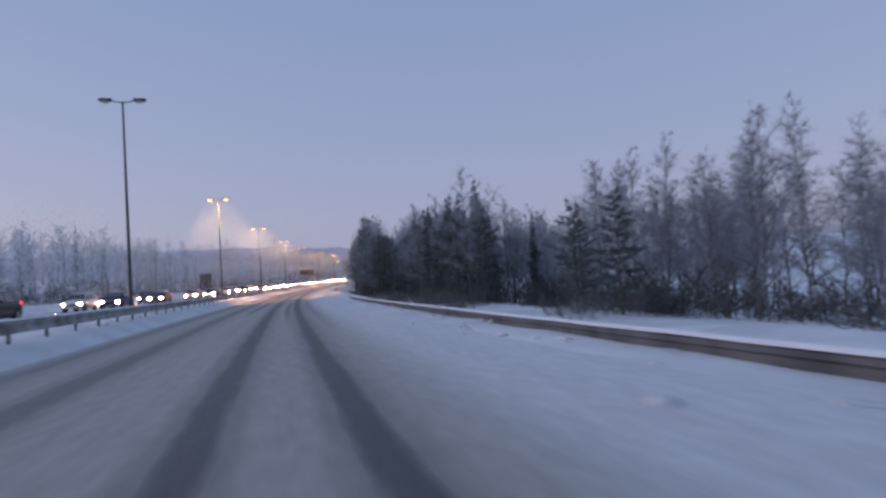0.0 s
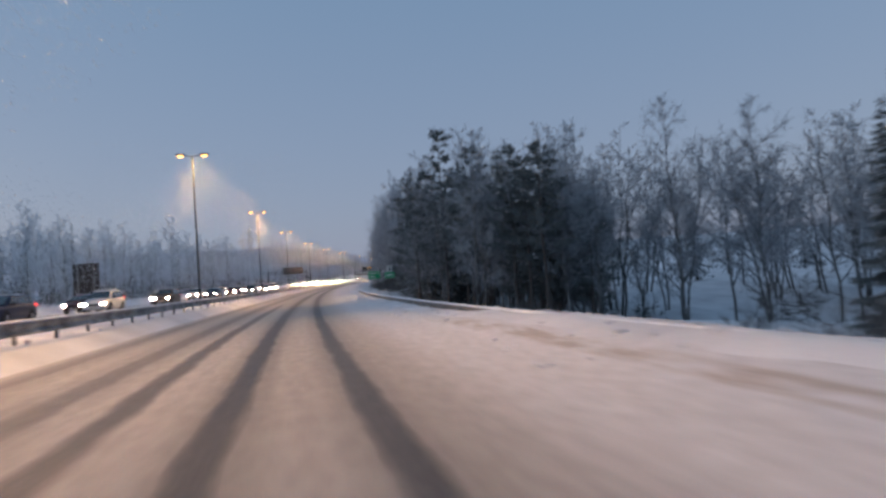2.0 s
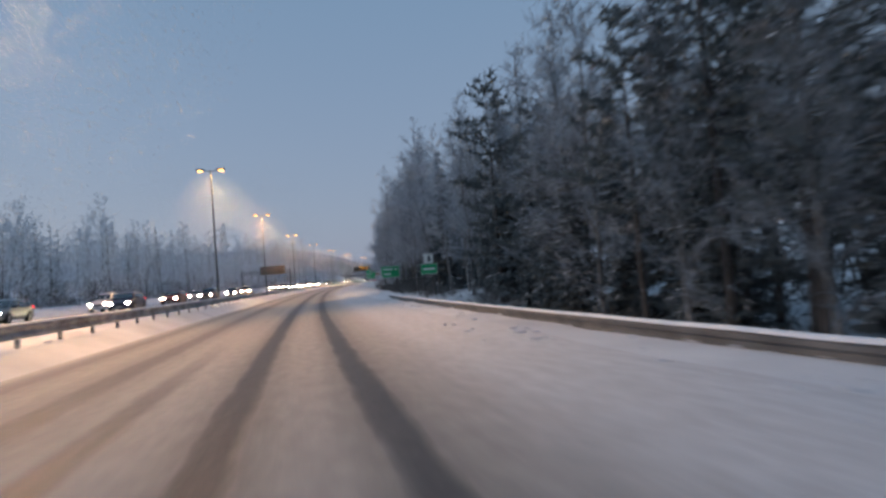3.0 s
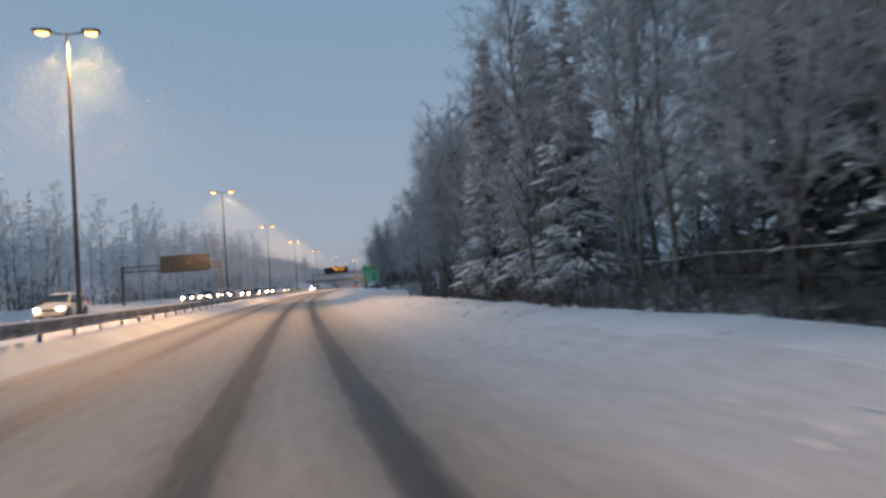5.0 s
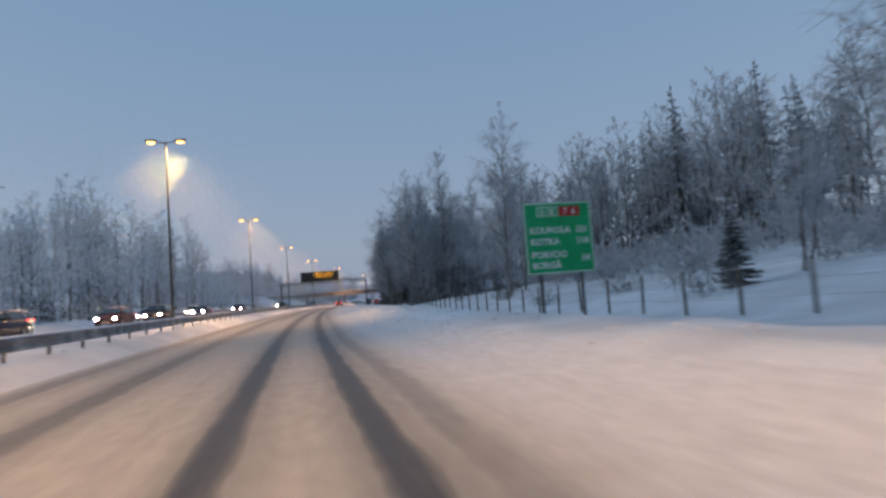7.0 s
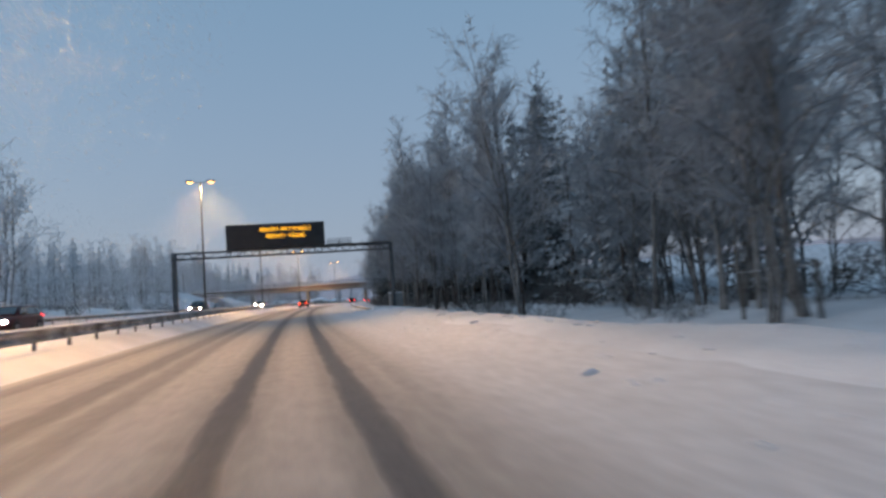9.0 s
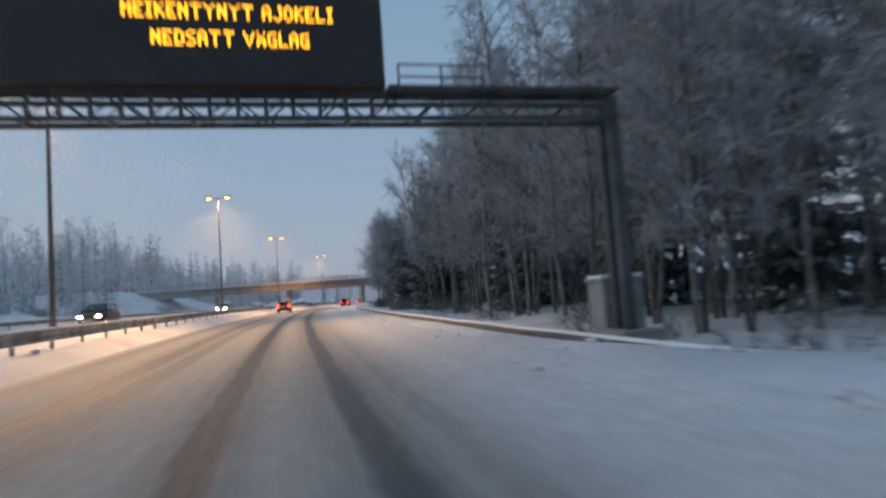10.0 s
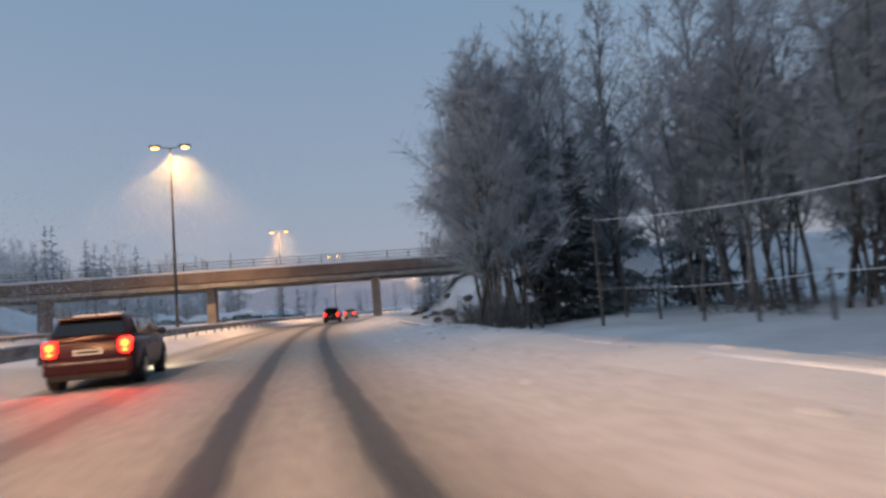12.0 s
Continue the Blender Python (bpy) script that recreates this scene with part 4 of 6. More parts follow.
# ---- power pylon over the woods ----
def pylon(s, off, h):
    p = thing("power_pylon", "tall grey lattice power pylon above the frosted wood", "pylon", m=at(s, off, ground_h(s, off)))
    for x in (-1, 1):
        for y in (-1, 1):
            part("leg", rod(bmesh.new(), (x * 2.0, y * 2.0, -0.5), (x * 0.3, y * 0.3, h), 0.09, 0.05, 6), STEEL, p)
    n = 10
    for k in range(n):
        z0, z1 = h * k / n, h * (k + 1) / n
        w0, w1 = 2.0 - 1.7 * k / n, 2.0 - 1.7 * (k + 1) / n
        for a, b in (((-1, -1), (1, -1)), ((1, -1), (1, 1)), ((1, 1), (-1, 1)), ((-1, 1), (-1, -1))):
            part("brace", rod(bmesh.new(), (a[0] * w0, a[1] * w0, z0), (b[0] * w1, b[1] * w1, z1), 0.04, n=5), STEEL, p)
    for z, w in ((h - 5.5, 5.5), (h - 2.5, 4.2)):
        for y in (-0.3, 0.3):
            part("cross_arm", rod(bmesh.new(), (-w, 0, z), (w, 0, z + 0.01), 0.06, n=5), STEEL, p)
            part("arm_stay", rod(bmesh.new(), (-w, 0, z), (0, y, z + 1.3), 0.04, n=5), STEEL, p)
            part("arm_stay", rod(bmesh.new(), (w, 0, z), (0, y, z + 1.3), 0.04, n=5), STEEL, p)
    return p


pylon(367, -54, 26)


# ---- trees ----
RNG = np.random.default_rng(11)


def prisms(a, b, r0, r1):
    """Three-sided tapered sticks from a to b, as vertex and face arrays."""
    a, b = np.asarray(a, float), np.asarray(b, float)
    r0, r1 = np.asarray(r0, float)[:, None], np.asarray(r1, float)[:, None]
    d = b - a
    d /= np.linalg.norm(d, axis=1, keepdims=True) + 1e-9
    ref = np.where(np.abs(d[:, 2:3]) > 0.9, np.array([[1.0, 0, 0]]), np.array([[0, 0, 1.0]]))
    u = np.cross(d, ref)
    u /= np.linalg.norm(u, axis=1, keepdims=True) + 1e-9
    w = np.cross(d, u)
    ring = []
    for c, r in ((a, r0), (b, r1)):
        for k in range(3):
            t = 2 * math.pi * k / 3
            ring.append(c + r * (math.cos(t) * u + math.sin(t) * w))
    v = np.stack(ring, 1).reshape(-1, 3)
    base = (np.arange(len(a)) * 6)[:, None]
    f = np.concatenate([base + np.array([[0, 1, 4, 3]]), base + np.array([[1, 2, 5, 4]]), base + np.array([[2, 0, 3, 5]])])
    return v, f


def ribbons(a, b, w0, w1):
    """Fine twigs and needle sprays: narrow tapered blades turned every way."""
    a, b = np.asarray(a, float), np.asarray(b, float)
    d = b - a
    u = np.cross(d, RNG.normal(0, 1, a.shape))
    u /= np.linalg.norm(u, axis=1, keepdims=True) + 1e-9
    w0, w1 = np.asarray(w0, float)[:, None], np.asarray(w1, float)[:, None]
    v = np.stack([a - u * w0, a + u * w0, b + u * w1, b - u * w1], 1).reshape(-1, 3)
    f = (np.arange(len(a)) * 4)[:, None] + np.array([[0, 1, 2, 3]])
    return v, f


def sticks_mesh(name, segs, mat, fine=(), fine_mat=None):
    v, f = prisms(*(np.array(x) for x in zip(*segs))) if segs else (np.zeros((0, 3)), np.zeros((0, 4), int))
    if fine:
        v2, f2 = ribbons(*(np.array(x) for x in zip(*fine)))
        v, f = np.concatenate([v, v2]), np.concatenate([f, f2 + len(v)])
    me = bpy.data.meshes.new(name)
    me.vertices.add(len(v))
    me.vertices.foreach_set("co", v.ravel())
    me.loops.add(f.size)
    me.loops.foreach_set("vertex_index", f.ravel().astype(np.int32))
    me.polygons.add(len(f))
    me.polygons.foreach_set("loop_start", np.arange(0, f.size, 4, dtype=np.int32))
    me.update()
    me.materials.append(mat)
    if fine_mat:
        me.materials.append(fine_mat)
        slot = np.zeros(len(f), np.int32)
        slot[len(segs) * 3:] = 1
        me.polygons.foreach_set("material_index", slot)
    me.validate()
    return me


def unit(v):
    return v / (np.linalg.norm(v) + 1e-9)


def trunk_mesh(path, radii, mat, n=7):
    verts, faces = [], []
    for i, (p, r) in enumerate(zip(path, radii)):
        for k in range(n):
            t = 2 * math.pi * k / n
            rr = r * (1 + 0.08 * math.sin(3 * t + i))
            verts.append((p[0] + rr * math.cos(t), p[1] + rr * math.sin(t), p[2]))
    for i in range(len(path) - 1):
        for k in range(n):
            a, b = i * n + k, i * n + (k + 1) % n
            faces.append((a, b, b + n, a + n))
    faces.append(tuple(range((len(path) - 1) * n, len(path) * n)))
    return mesh_from("trunk", verts, faces, mat, True)


def birch(height, limbs, subs, twigs, spread, stems=1, thick=1.0, label="", mat=None, droop=0.5, frost=None):
    """A bare frosted deciduous tree: trunk, limbs and a crown of fine twigs."""
    tree = thing("birch_tree", label or "bare frosted birch with fine hanging twigs in snow", "tree", "birches beside the road")
    segs, fine = [], []
    far = thick > 1.5
    for st in range(stems):
        lean = RNG.normal(0, 0.03 + 0.05 * (stems > 1), 2)
        n = 10
        path = []
        ox, oy = (RNG.normal(0, 0.25, 2) if stems > 1 else (0, 0))
        hh = height * (1 if st == 0 else RNG.uniform(0.78, 0.95))
        for i in range(n + 1):
            z = hh * i / n
            path.append(np.array([ox + lean[0] * z + 0.10 * math.sin(i * 1.3 + st), oy + lean[1] * z + 0.10 * math.cos(i * 1.7 + st), z - (0.4 if i == 0 else 0)]))
        radii = [max(0.0085 * hh * (1 - i / n) ** 0.9 * 0.85, 0.014) for i in range(n + 1)]
        part("trunk", trunk_mesh(path, radii, mat or BIRCH_BARK), None, tree)
        mean = spread * hh * 0.40
        for k in range(limbs):
            f = 0.14 + 0.85 * ((k + RNG.uniform(0, 1)) / limbs) ** 0.85
            i = min(int(f * n), n - 1)
            p = path[i] + (path[i + 1] - path[i]) * (f * n - i)
            ang = k * 2.4 + RNG.uniform(-0.5, 0.5)
            # widest a third of the way up, narrow at the tip
            ln = spread * hh * (0.50 * (1 - f) + 0.30 * math.sin(math.pi * min(f * 1.1, 1)) + 0.035 + 0.13 * f) * RNG.uniform(0.7, 1.25)
            d = unit(np.array([math.cos(ang), math.sin(ang), RNG.uniform(0.8, 1.5) + 0.6 * f]))
            m = 4
            q = p
            rb = 0.0045 * hh * (1 - 0.8 * f) * (1.3 if far else 1.0)
            pts = [p]
            for j in range(m):
                d = unit(d + np.array([0, 0, -0.12 * j * droop]) + RNG.normal(0, 0.10, 3))
                nq = q + d * ln / m
                (fine if far and j > 1 else segs).append((q, nq, max(rb * (1 - j / m * 0.85), 0.010), max(rb * (1 - (j + 1) / m * 0.85), 0.008)))
                q = nq
                pts.append(q)
            for j in range(max(2, int(round(subs * ln / mean)))):
                g = (0.12 + 0.88 * RNG.uniform(0, 1)) * m
                jj = min(int(g), m - 1)
                sp = pts[jj] + (pts[jj + 1] - pts[jj]) * (g - jj)
                sd = unit(unit(pts[jj + 1] - pts[jj]) + RNG.normal(0, 0.48, 3) + np.array([0, 0, 0.25]))
                sl = min(ln * RNG.uniform(0.28, 0.55), 0.5 + 0.3 * ln)
                mp = sp + sd * sl * 0.5
                ep = mp + unit(sd + np.array([0, 0, -0.45 * droop])) * sl * 0.5
                fine.append((sp, mp, 0.010 * thick, 0.008 * thick))
                fine.append((mp, ep, 0.008 * thick, 0.005 * thick))
                for _ in range(twigs):
                    u = RNG.uniform(0.1, 1.0)
                    tp = sp + (mp - sp) * (u * 2) if u < 0.5 else mp + (ep - mp) * (u * 2 - 1)
                    td = unit(sd * 0.7 + RNG.normal(0, 0.55, 3) + np.array([0, 0, -0.75 * droop]))
                    fine.append((tp, tp + td * RNG.uniform(0.25, 1.0) * min(1.0, 0.25 + 0.28 * ln) * (0.6 + 0.4 * hh / 14), 0.011 * thick, 0.005 * thick))
    part("crown", sticks_mesh("crown", segs, LIMB, fine, frost or TWIG), None, tree)
    return tree


def conifer(height, base, whorls, per, reach, snowy, pine=False, label="", dens=4.8, needle=None):
    """A spruce or pine: trunk, whorls of needled boughs, snow lying on them."""
    tree = thing("pine_tree" if pine else "spruce_tree", label or ("dark pine with ragged snow-dusted boughs" if pine else "dark spruce with snow lying on its boughs"), "tree", "conifers beside the road")
    n = 8
    path = [np.array([0.06 * math.sin(i), 0.06 * math.cos(i * 1.4), height * i / n - (0.4 if i == 0 else 0)]) for i in range(n + 1)]
    part("trunk", trunk_mesh(path, [max(0.013 * height * (1 - i / n), 0.015) for i in range(n + 1)], BARK), None, tree)
    bough, spray, snow = [], [], []
    gap = height * (1 - base) / whorls
    for k in range(whorls):
        f0 = base + (0.985 - base) * ((k + RNG.uniform(-0.2, 0.2)) / (whorls - 1))
        cnt = per if not pine else max(3, int(per * RNG.uniform(0.5, 1.0)))
        for j in range(cnt):
            z = min(height * f0 + RNG.uniform(-0.6, 0.6) * gap, height * 0.99)
            g = (1 - z / height) / (1 - base)
            L = height * reach * ((0.25 + 0.75 * math.sin(min(g * 2.2, 1.57))) * RNG.uniform(0.6, 1.15) if pine else (0.05 + 0.95 * max(g, 0) ** 0.8))
            ang = 2 * math.pi * (j + RNG.uniform(-0.4, 0.4)) / cnt + k * 0.9
            ln = L * RNG.uniform(0.55, 1.2)
            d = np.array([math.cos(ang), math.sin(ang), 0.0])
            slope = RNG.uniform(-0.1, 0.35) if pine else -0.10 - 0.45 * g + RNG.normal(0, 0.10)
            p0 = np.array([0, 0, z])
            p1 = p0 + d * ln * 0.55 + np.array([0, 0, slope * ln * 0.55])
            p2 = p0 + d * ln + np.array([0, 0, slope * ln * (0.7 if not pine else 1.2) + (0.06 * ln)])
            bough += [(p0, p1, 0.02 + 0.007 * ln, 0.014 + 0.003 * ln), (p1, p2, 0.014 + 0.003 * ln, 0.008)]
            side = np.array([-d[1], d[0], 0.0])
            m = max(5 if dens > 3 else 3, int(ln * dens))
            for q in range(m):
                t = (q + 0.6) / m if not pine else 0.3 + 0.7 * (q + 0.5) / m
                c = p0 + (p1 - p0) * t / 0.55 if t < 0.55 else p1 + (p2 - p1) * (t - 0.55) / 0.45
                w = (0.16 * min(1.0, ln) + 0.28 * ln * (1 - abs(t - 0.45))) * RNG.uniform(0.5, 1.1)
                fat = min(1.0, 0.25 + 0.6 * ln)
                if pine:
                    for _ in range(5):
                        e = c + unit(RNG.normal(0, 1, 3) + d * 0.6 + np.array([0, 0, 0.5])) * RNG.uniform(0.25, 0.6)
                        spray.append((c, e, 0.05, 0.015))
                    continue
                for sgn in (-1, 1):
                    e = c + side * sgn * w + d * w * 0.5 + np.array([0, 0, -0.35 * w + RNG.normal(0, 0.07)])
                    spray.append((c, e, 0.11 * fat, 0.035 * fat))
                    e2 = c + side * sgn * w * RNG.uniform(0.2, 0.7) + d * w * 0.3 + np.array([0, 0, -0.75 * w])
                    spray.append((c, e2, 0.10 * fat, 0.03 * fat))
            if RNG.random() < snowy:
                for _ in range(3 if snowy < 1 else 8):
                    t0 = RNG.uniform(0.3, 0.85)
                    t1 = t0 + RNG.uniform(0.08, 0.22 if snowy < 1 else 0.38)
                    sd = side * RNG.normal(0, 0.12 * ln)
                    c0 = p0 + (p2 - p0) * t0 + np.array([0, 0, 0.06]) + sd
                    c1 = p0 + (p2 - p0) * t1 + np.array([0, 0, 0.02]) + sd * 1.4 + RNG.normal(0, 0.06, 3)
                    snow.append((c0, c1, (0.045 + 0.016 * ln) * min(1.0, 0.3 + 0.6 * ln) * RNG.uniform(0.5, 1.15) * (1.5 if snowy >= 1 else 1.0), 0.012))
    bough.append((np.array([0, 0, height * 0.97]), np.array([0, 0, height * 1.02]), 0.03, 0.01))
    part("crown", sticks_mesh("crown", bough, needle or (PINE_NEEDLE if pine else NEEDLE), spray), None, tree)
    if snow:
        tagged(part("snow", sticks_mesh("snow", snow, SNOW_CLUMP), None, tree, "clumps of snow on the boughs"), kind="stuff")
    return tree


def bush(r, n, label, side=7, tip=3, wide=1.0, mat=None):
    b = thing("bush", label, "bush", "undergrowth at the wood's edge")
    segs, fine = [], []
    for _ in range(n):
        ang, up = RNG.uniform(0, 6.28), RNG.uniform(0.6, 2.0)
        d = unit(np.array([math.cos(ang), math.sin(ang), up]))
        p = np.array([RNG.normal(0, r * 0.3), RNG.normal(0, r * 0.3), -0.1])
        q = p + d * r * RNG.uniform(0.4, 1.0)
        segs.append((p, q, 0.012, 0.007))
        for _ in range(side):
            s = p + (q - p) * RNG.uniform(0.2, 1.0)
            e = s + unit(d + RNG.normal(0, 0.7, 3)) * r * RNG.uniform(0.2, 0.4)
            fine.append((s, e, 0.009 * wide, 0.006 * wide))
            for _ in range(tip):
                k = s + (e - s) * RNG.uniform(0.2, 1)
                fine.append((k, k + unit(d + RNG.normal(0, 0.8, 3)) * r * RNG.uniform(0.1, 0.22), 0.008 * wide, 0.005 * wide))
    part("crown", sticks_mesh("crown", segs, mat or BRUSH, fine), None, b)
    return b


BIRCHES = [birch(14, 30, 8, 11, 0.35), birch(16, 33, 7, 11, 0.30), birch(13, 18, 8, 11, 0.38, stems=2), birch(17, 34, 7, 11, 0.26, label="tall slender bare birch white with frost"), birch(12, 17, 8, 11, 0.40, stems=2, droop=0.25, label="bare grey alder with a broad frosted crown", mat=BARK)]
FROSTED = [birch(14, 30, 8, 11, 0.35, frost=FROST), birch(16, 33, 7, 11, 0.30, frost=FROST), birch(13, 18, 8, 11, 0.38, stems=2, frost=FROST), birch(17, 34, 7, 11, 0.26, frost=FROST, label="tall slender bare birch thick with hoarfrost"), birch(12, 17, 8, 11, 0.40, stems=2, droop=0.25, frost=FROST, label="bare grey alder with a broad hoarfrosted crown", mat=BARK)]
# back rows: crown colour holds frost plus painted distance haze
FAR_BIRCHES = [birch(14, 18, 6, 5, 0.38, thick=2.3, frost=FROST_HAZE, label="leafless tree paled by frost and painted haze at the wood's back"), birch(12, 11, 6, 5, 0.42, stems=2, thick=2.3, mat=BARK, frost=FROST_HAZE, label="grey leafless tree, its broad crown paled by frost and painted haze")]
SPRUCES = [conifer(15, 0.08, 26, 8, 0.17, 0.18), conifer(11, 0.06, 21, 9, 0.20, 0.45), conifer(17, 0.12, 24, 8, 0.16, 1.0, needle=FROST_HAZE_NEEDLE, label="tall spruce heavily laden with fresh snow")]
FAR_SPRUCES = [conifer(13, 0.08, 15, 5, 0.19, 0.08, dens=2.4, needle=FROST_HAZE_NEEDLE, label="spruce greyed by frost and painted haze at the wood's back")]
PINES = [conifer(14, 0.2, 15, 7, 0.22, 0.15, True, dens=5.0), conifer(16, 0.42, 11, 7, 0.20, 0.15, True, dens=5.0)]
BUSHES = [bush(2.0, 20, "bare frosted bush in the snow"), bush(1.4, 16, "low leafless bush poking from the snow")]
FAR_BUSHES = [bush(2.0, 14, "bare bush deep in the wood", 6, 2, 1.9)]
FROST_HAZE_BUSHES = [bush(2.0, 16, "hillside bush paled by frost and painted haze", 7, 3, 1.9, FROST_HAZE)]
SNOW_BUSH = bush(2.4, 30, "low bush bent down under fresh snow", 9, 4, 2.6, SNOW_CLUMP)
USED = set()


def plant(t, s, off, scale=1.0, tall=1.0):
    if (165 < s < 335 or s > 455) and t in BIRCHES:      # stretches paler, by frost and by haze in the twig colour
        t = FROSTED[BIRCHES.index(t)]
    m = Matrix.Translation(P(s, off, ground_h(s, off) - 0.05)) @ Matrix.Rotation((s * 1.7 + off * 3.1) % 6.28, 4, "Z")
    d = Matrix.Diagonal((scale, scale, scale * tall, 1))
    if t not in USED:
        USED.add(t)
        t.matrix_world = m @ d
        return t
    t2 = copy_thing(t, m)
    t2.scale = (scale, scale, scale * tall)
    return t2


def grove(s0, s1, o0, o1, count, kinds, lo, hi, front=True):
    """Scatters trees between two offsets; kinds: (prototype list, weight)."""
    wts = np.array([w for _, w in kinds], float)
    wts /= wts.sum()
    rng = np.random.default_rng(int(s0 * 10 + abs(o0) * 1000 + count))
    for i in range(count):
        s = s0 + (s1 - s0) * (i + rng.uniform(0.1, 0.9)) / count
        off = o0 + (o1 - o0) * rng.random() ** 1.2
        lst = kinds[rng.choice(len(kinds), p=wts)][0]
        plant(lst[rng.integers(len(lst))], s, off, rng.uniform(lo, hi), rng.uniform(0.92, 1.12))


def far_wood(label, stands):
    """Woods too far off to count: many joined trees, one object."""
    vs, ls, lt, mi, mats, base = [], [], [], [], [], 0
    for s0, s1, o0, o1, count, kinds, lo, hi in stands:
        wts = np.array([w for _, w in kinds], float)
        wts /= wts.sum()
        rng = np.random.default_rng(int(s0 * 10 + abs(o0) * 1000 + count))
        for i in range(count):
            s, off = s0 + (s1 - s0) * (i + rng.uniform(0.1, 0.9)) / count, o0 + (o1 - o0) * rng.random()
            lst = kinds[rng.choice(len(kinds), p=wts)][0]
            t = lst[rng.integers(len(lst))]
            k, turn = rng.uniform(lo, hi), rng.uniform(0, 6.28)
            rot = np.array([[math.cos(turn), -math.sin(turn), 0], [math.sin(turn), math.cos(turn), 0], [0, 0, rng.uniform(0.92, 1.12)]]) * k
            p = np.array(P(s, off, ground_h(s, off) - 0.05))
            for ch in t.children:
                me = ch.data
                for k2 in me.materials:
                    if k2 not in mats:
                        mats.append(k2)
                co = np.empty(len(me.vertices) * 3)
                me.vertices.foreach_get("co", co)
                vs.append(co.reshape(-1, 3) @ rot.T + p)
                li = np.empty(len(me.loops), np.int32)
                me.loops.foreach_get("vertex_index", li)
                ls.append(li + base)
                tot = np.empty(len(me.polygons), np.int32)
                me.polygons.foreach_get("loop_total", tot)
                lt.append(tot)
                slot = np.empty(len(me.polygons), np.int32)
                me.polygons.foreach_get("material_index", slot)
                mi.append(np.array([mats.index(k2) for k2 in me.materials], np.int32)[slot])
                base += len(me.vertices)
    v, l, tot, m = np.concatenate(vs), np.concatenate(ls), np.concatenate(lt), np.concatenate(mi)
    me = bpy.data.meshes.new("far_wood")
    me.vertices.add(len(v))
    me.vertices.foreach_set("co", v.ravel())
    me.loops.add(len(l))
    me.loops.foreach_set("vertex_index", l)
    me.polygons.add(len(tot))
    me.polygons.foreach_set("loop_start", np.concatenate([[0], np.cumsum(tot)[:-1]]).astype(np.int32))
    for k in mats:
        me.materials.append(k)
    me.polygons.foreach_set("material_index", m)
    me.update()
    me.validate()
    return tagged(new("far_wood", me), label, "wood", kind="stuff")


# the wood on the right, stretch by stretch
plant(BIRCHES[0], 50.2, 15.0, 0.80)
plant(BIRCHES[2], 51.4, 16.2, 0.78)
plant(BIRCHES[2], 54, 27, 0.85)
plant(BIRCHES[1], 50, 29, 0.72)
plant(BIRCHES[4], 47, 30, 0.85)
plant(PINES[0], 61, 19.5, 0.74)
plant(PINES[0], 64, 18.0, 0.72)
plant(BIRCHES[4], 77, 17.4, 1.05)
plant(BIRCHES[4], 66, 18.5, 0.82)
plant(BIRCHES[1], 70, 17.0, 0.7)
plant(BIRCHES[4], 73, 19.0, 0.95)
for s, o, k in ((68, 15.0, 0.62), (70.4, 18.4, 0.84), (80, 13.0, 0.42)):
    plant(SPRUCES[0], s, o, k)
grove(111, 128, 16, 25, 20, [(BIRCHES[::2], 1)], 0.66, 0.78)
plant(BIRCHES[3], 75, 15.5, 0.68)
for s, o, k in ((79, 15.5, 0.72), (77, 16.8, 0.8), (81.5, 17.0, 0.66)):
    plant(PINES[0], s, o, k)
plant(BIRCHES[0], 73, 14.8, 0.8)
for s, o, k in ((57, 15.3, 0.62), (60, 16.2, 0.68), (55, 17.5, 0.62), (62, 15.0, 0.55)):
    plant(PINES[0], s, o, k)
plant(BIRCHES[2], 55, 20.5, 0.66)
plant(BIRCHES[0], 52, 19.0, 0.66)
grove(15, 29, 22, 32, 14, [(BIRCHES, 1)], 0.52, 0.64)
grove(29, 47, 23, 34, 17, [(BIRCHES, 1)], 0.62, 0.76)
grove(58, 79, 16, 24, 13, [(BIRCHES, 4), (PINES, 1)], 0.5, 0.64)
grove(107, 117, 13, 18, 12, [(BIRCHES, 3), (PINES, 1)], 0.62, 0.78)
grove(114, 150, 11.5, 17, 18, [(BIRCHES, 5), (PINES, 1)], 0.72, 0.95)
plant(BIRCHES[3], 115, 12.3, 0.78)
plant(PINES[0], 112, 14.5, 0.6)
for s, o, k in ((91.0, 23.5, 0.85), (87.0, 21.5, 0.98), (88.0, 26.0, 1.2), (81.0, 22.0, 0.98), (83.5, 18.2, 0.85)):
    plant(SPRUCES[0], s, o, k)
plant(SPRUCES[0], 84.4, 14.3, 0.4)
plant(BIRCHES[0], 106.7, 28.4, 1.05)
plant(BIRCHES[2], 107.4, 28.9, 1.0)
plant(BIRCHES[1], 108.8, 24.0, 0.95)
plant(BIRCHES[2], 109.4, 24.4, 0.9)
plant(PINES[0], 128, 13.5, 0.85)
plant(BIRCHES[1], 148, 13.5, 1.0)
plant(PINES[0], 143, 13.0, 0.85)
plant(BIRCHES[0], 137, 12.5, 1.1)
plant(SPRUCES[0], 152, 13.8, 0.95)
plant(SPRUCES[0], 133, 15.0, 0.95)
grove(152, 180, 12, 18, 14, [(BIRCHES, 4), (SPRUCES[:2], 2)], 0.8, 1.0)
for s, o, g in ((28.5, 15.0, 0.36), (27, 14.0, 0.4), (25.5, 15.5, 0.42)):
    plant(PINES[0], s, o, g)
grove(107, 118, 14, 20, 8, [(PINES[:1], 2), (BIRCHES, 1)], 0.6, 0.75)
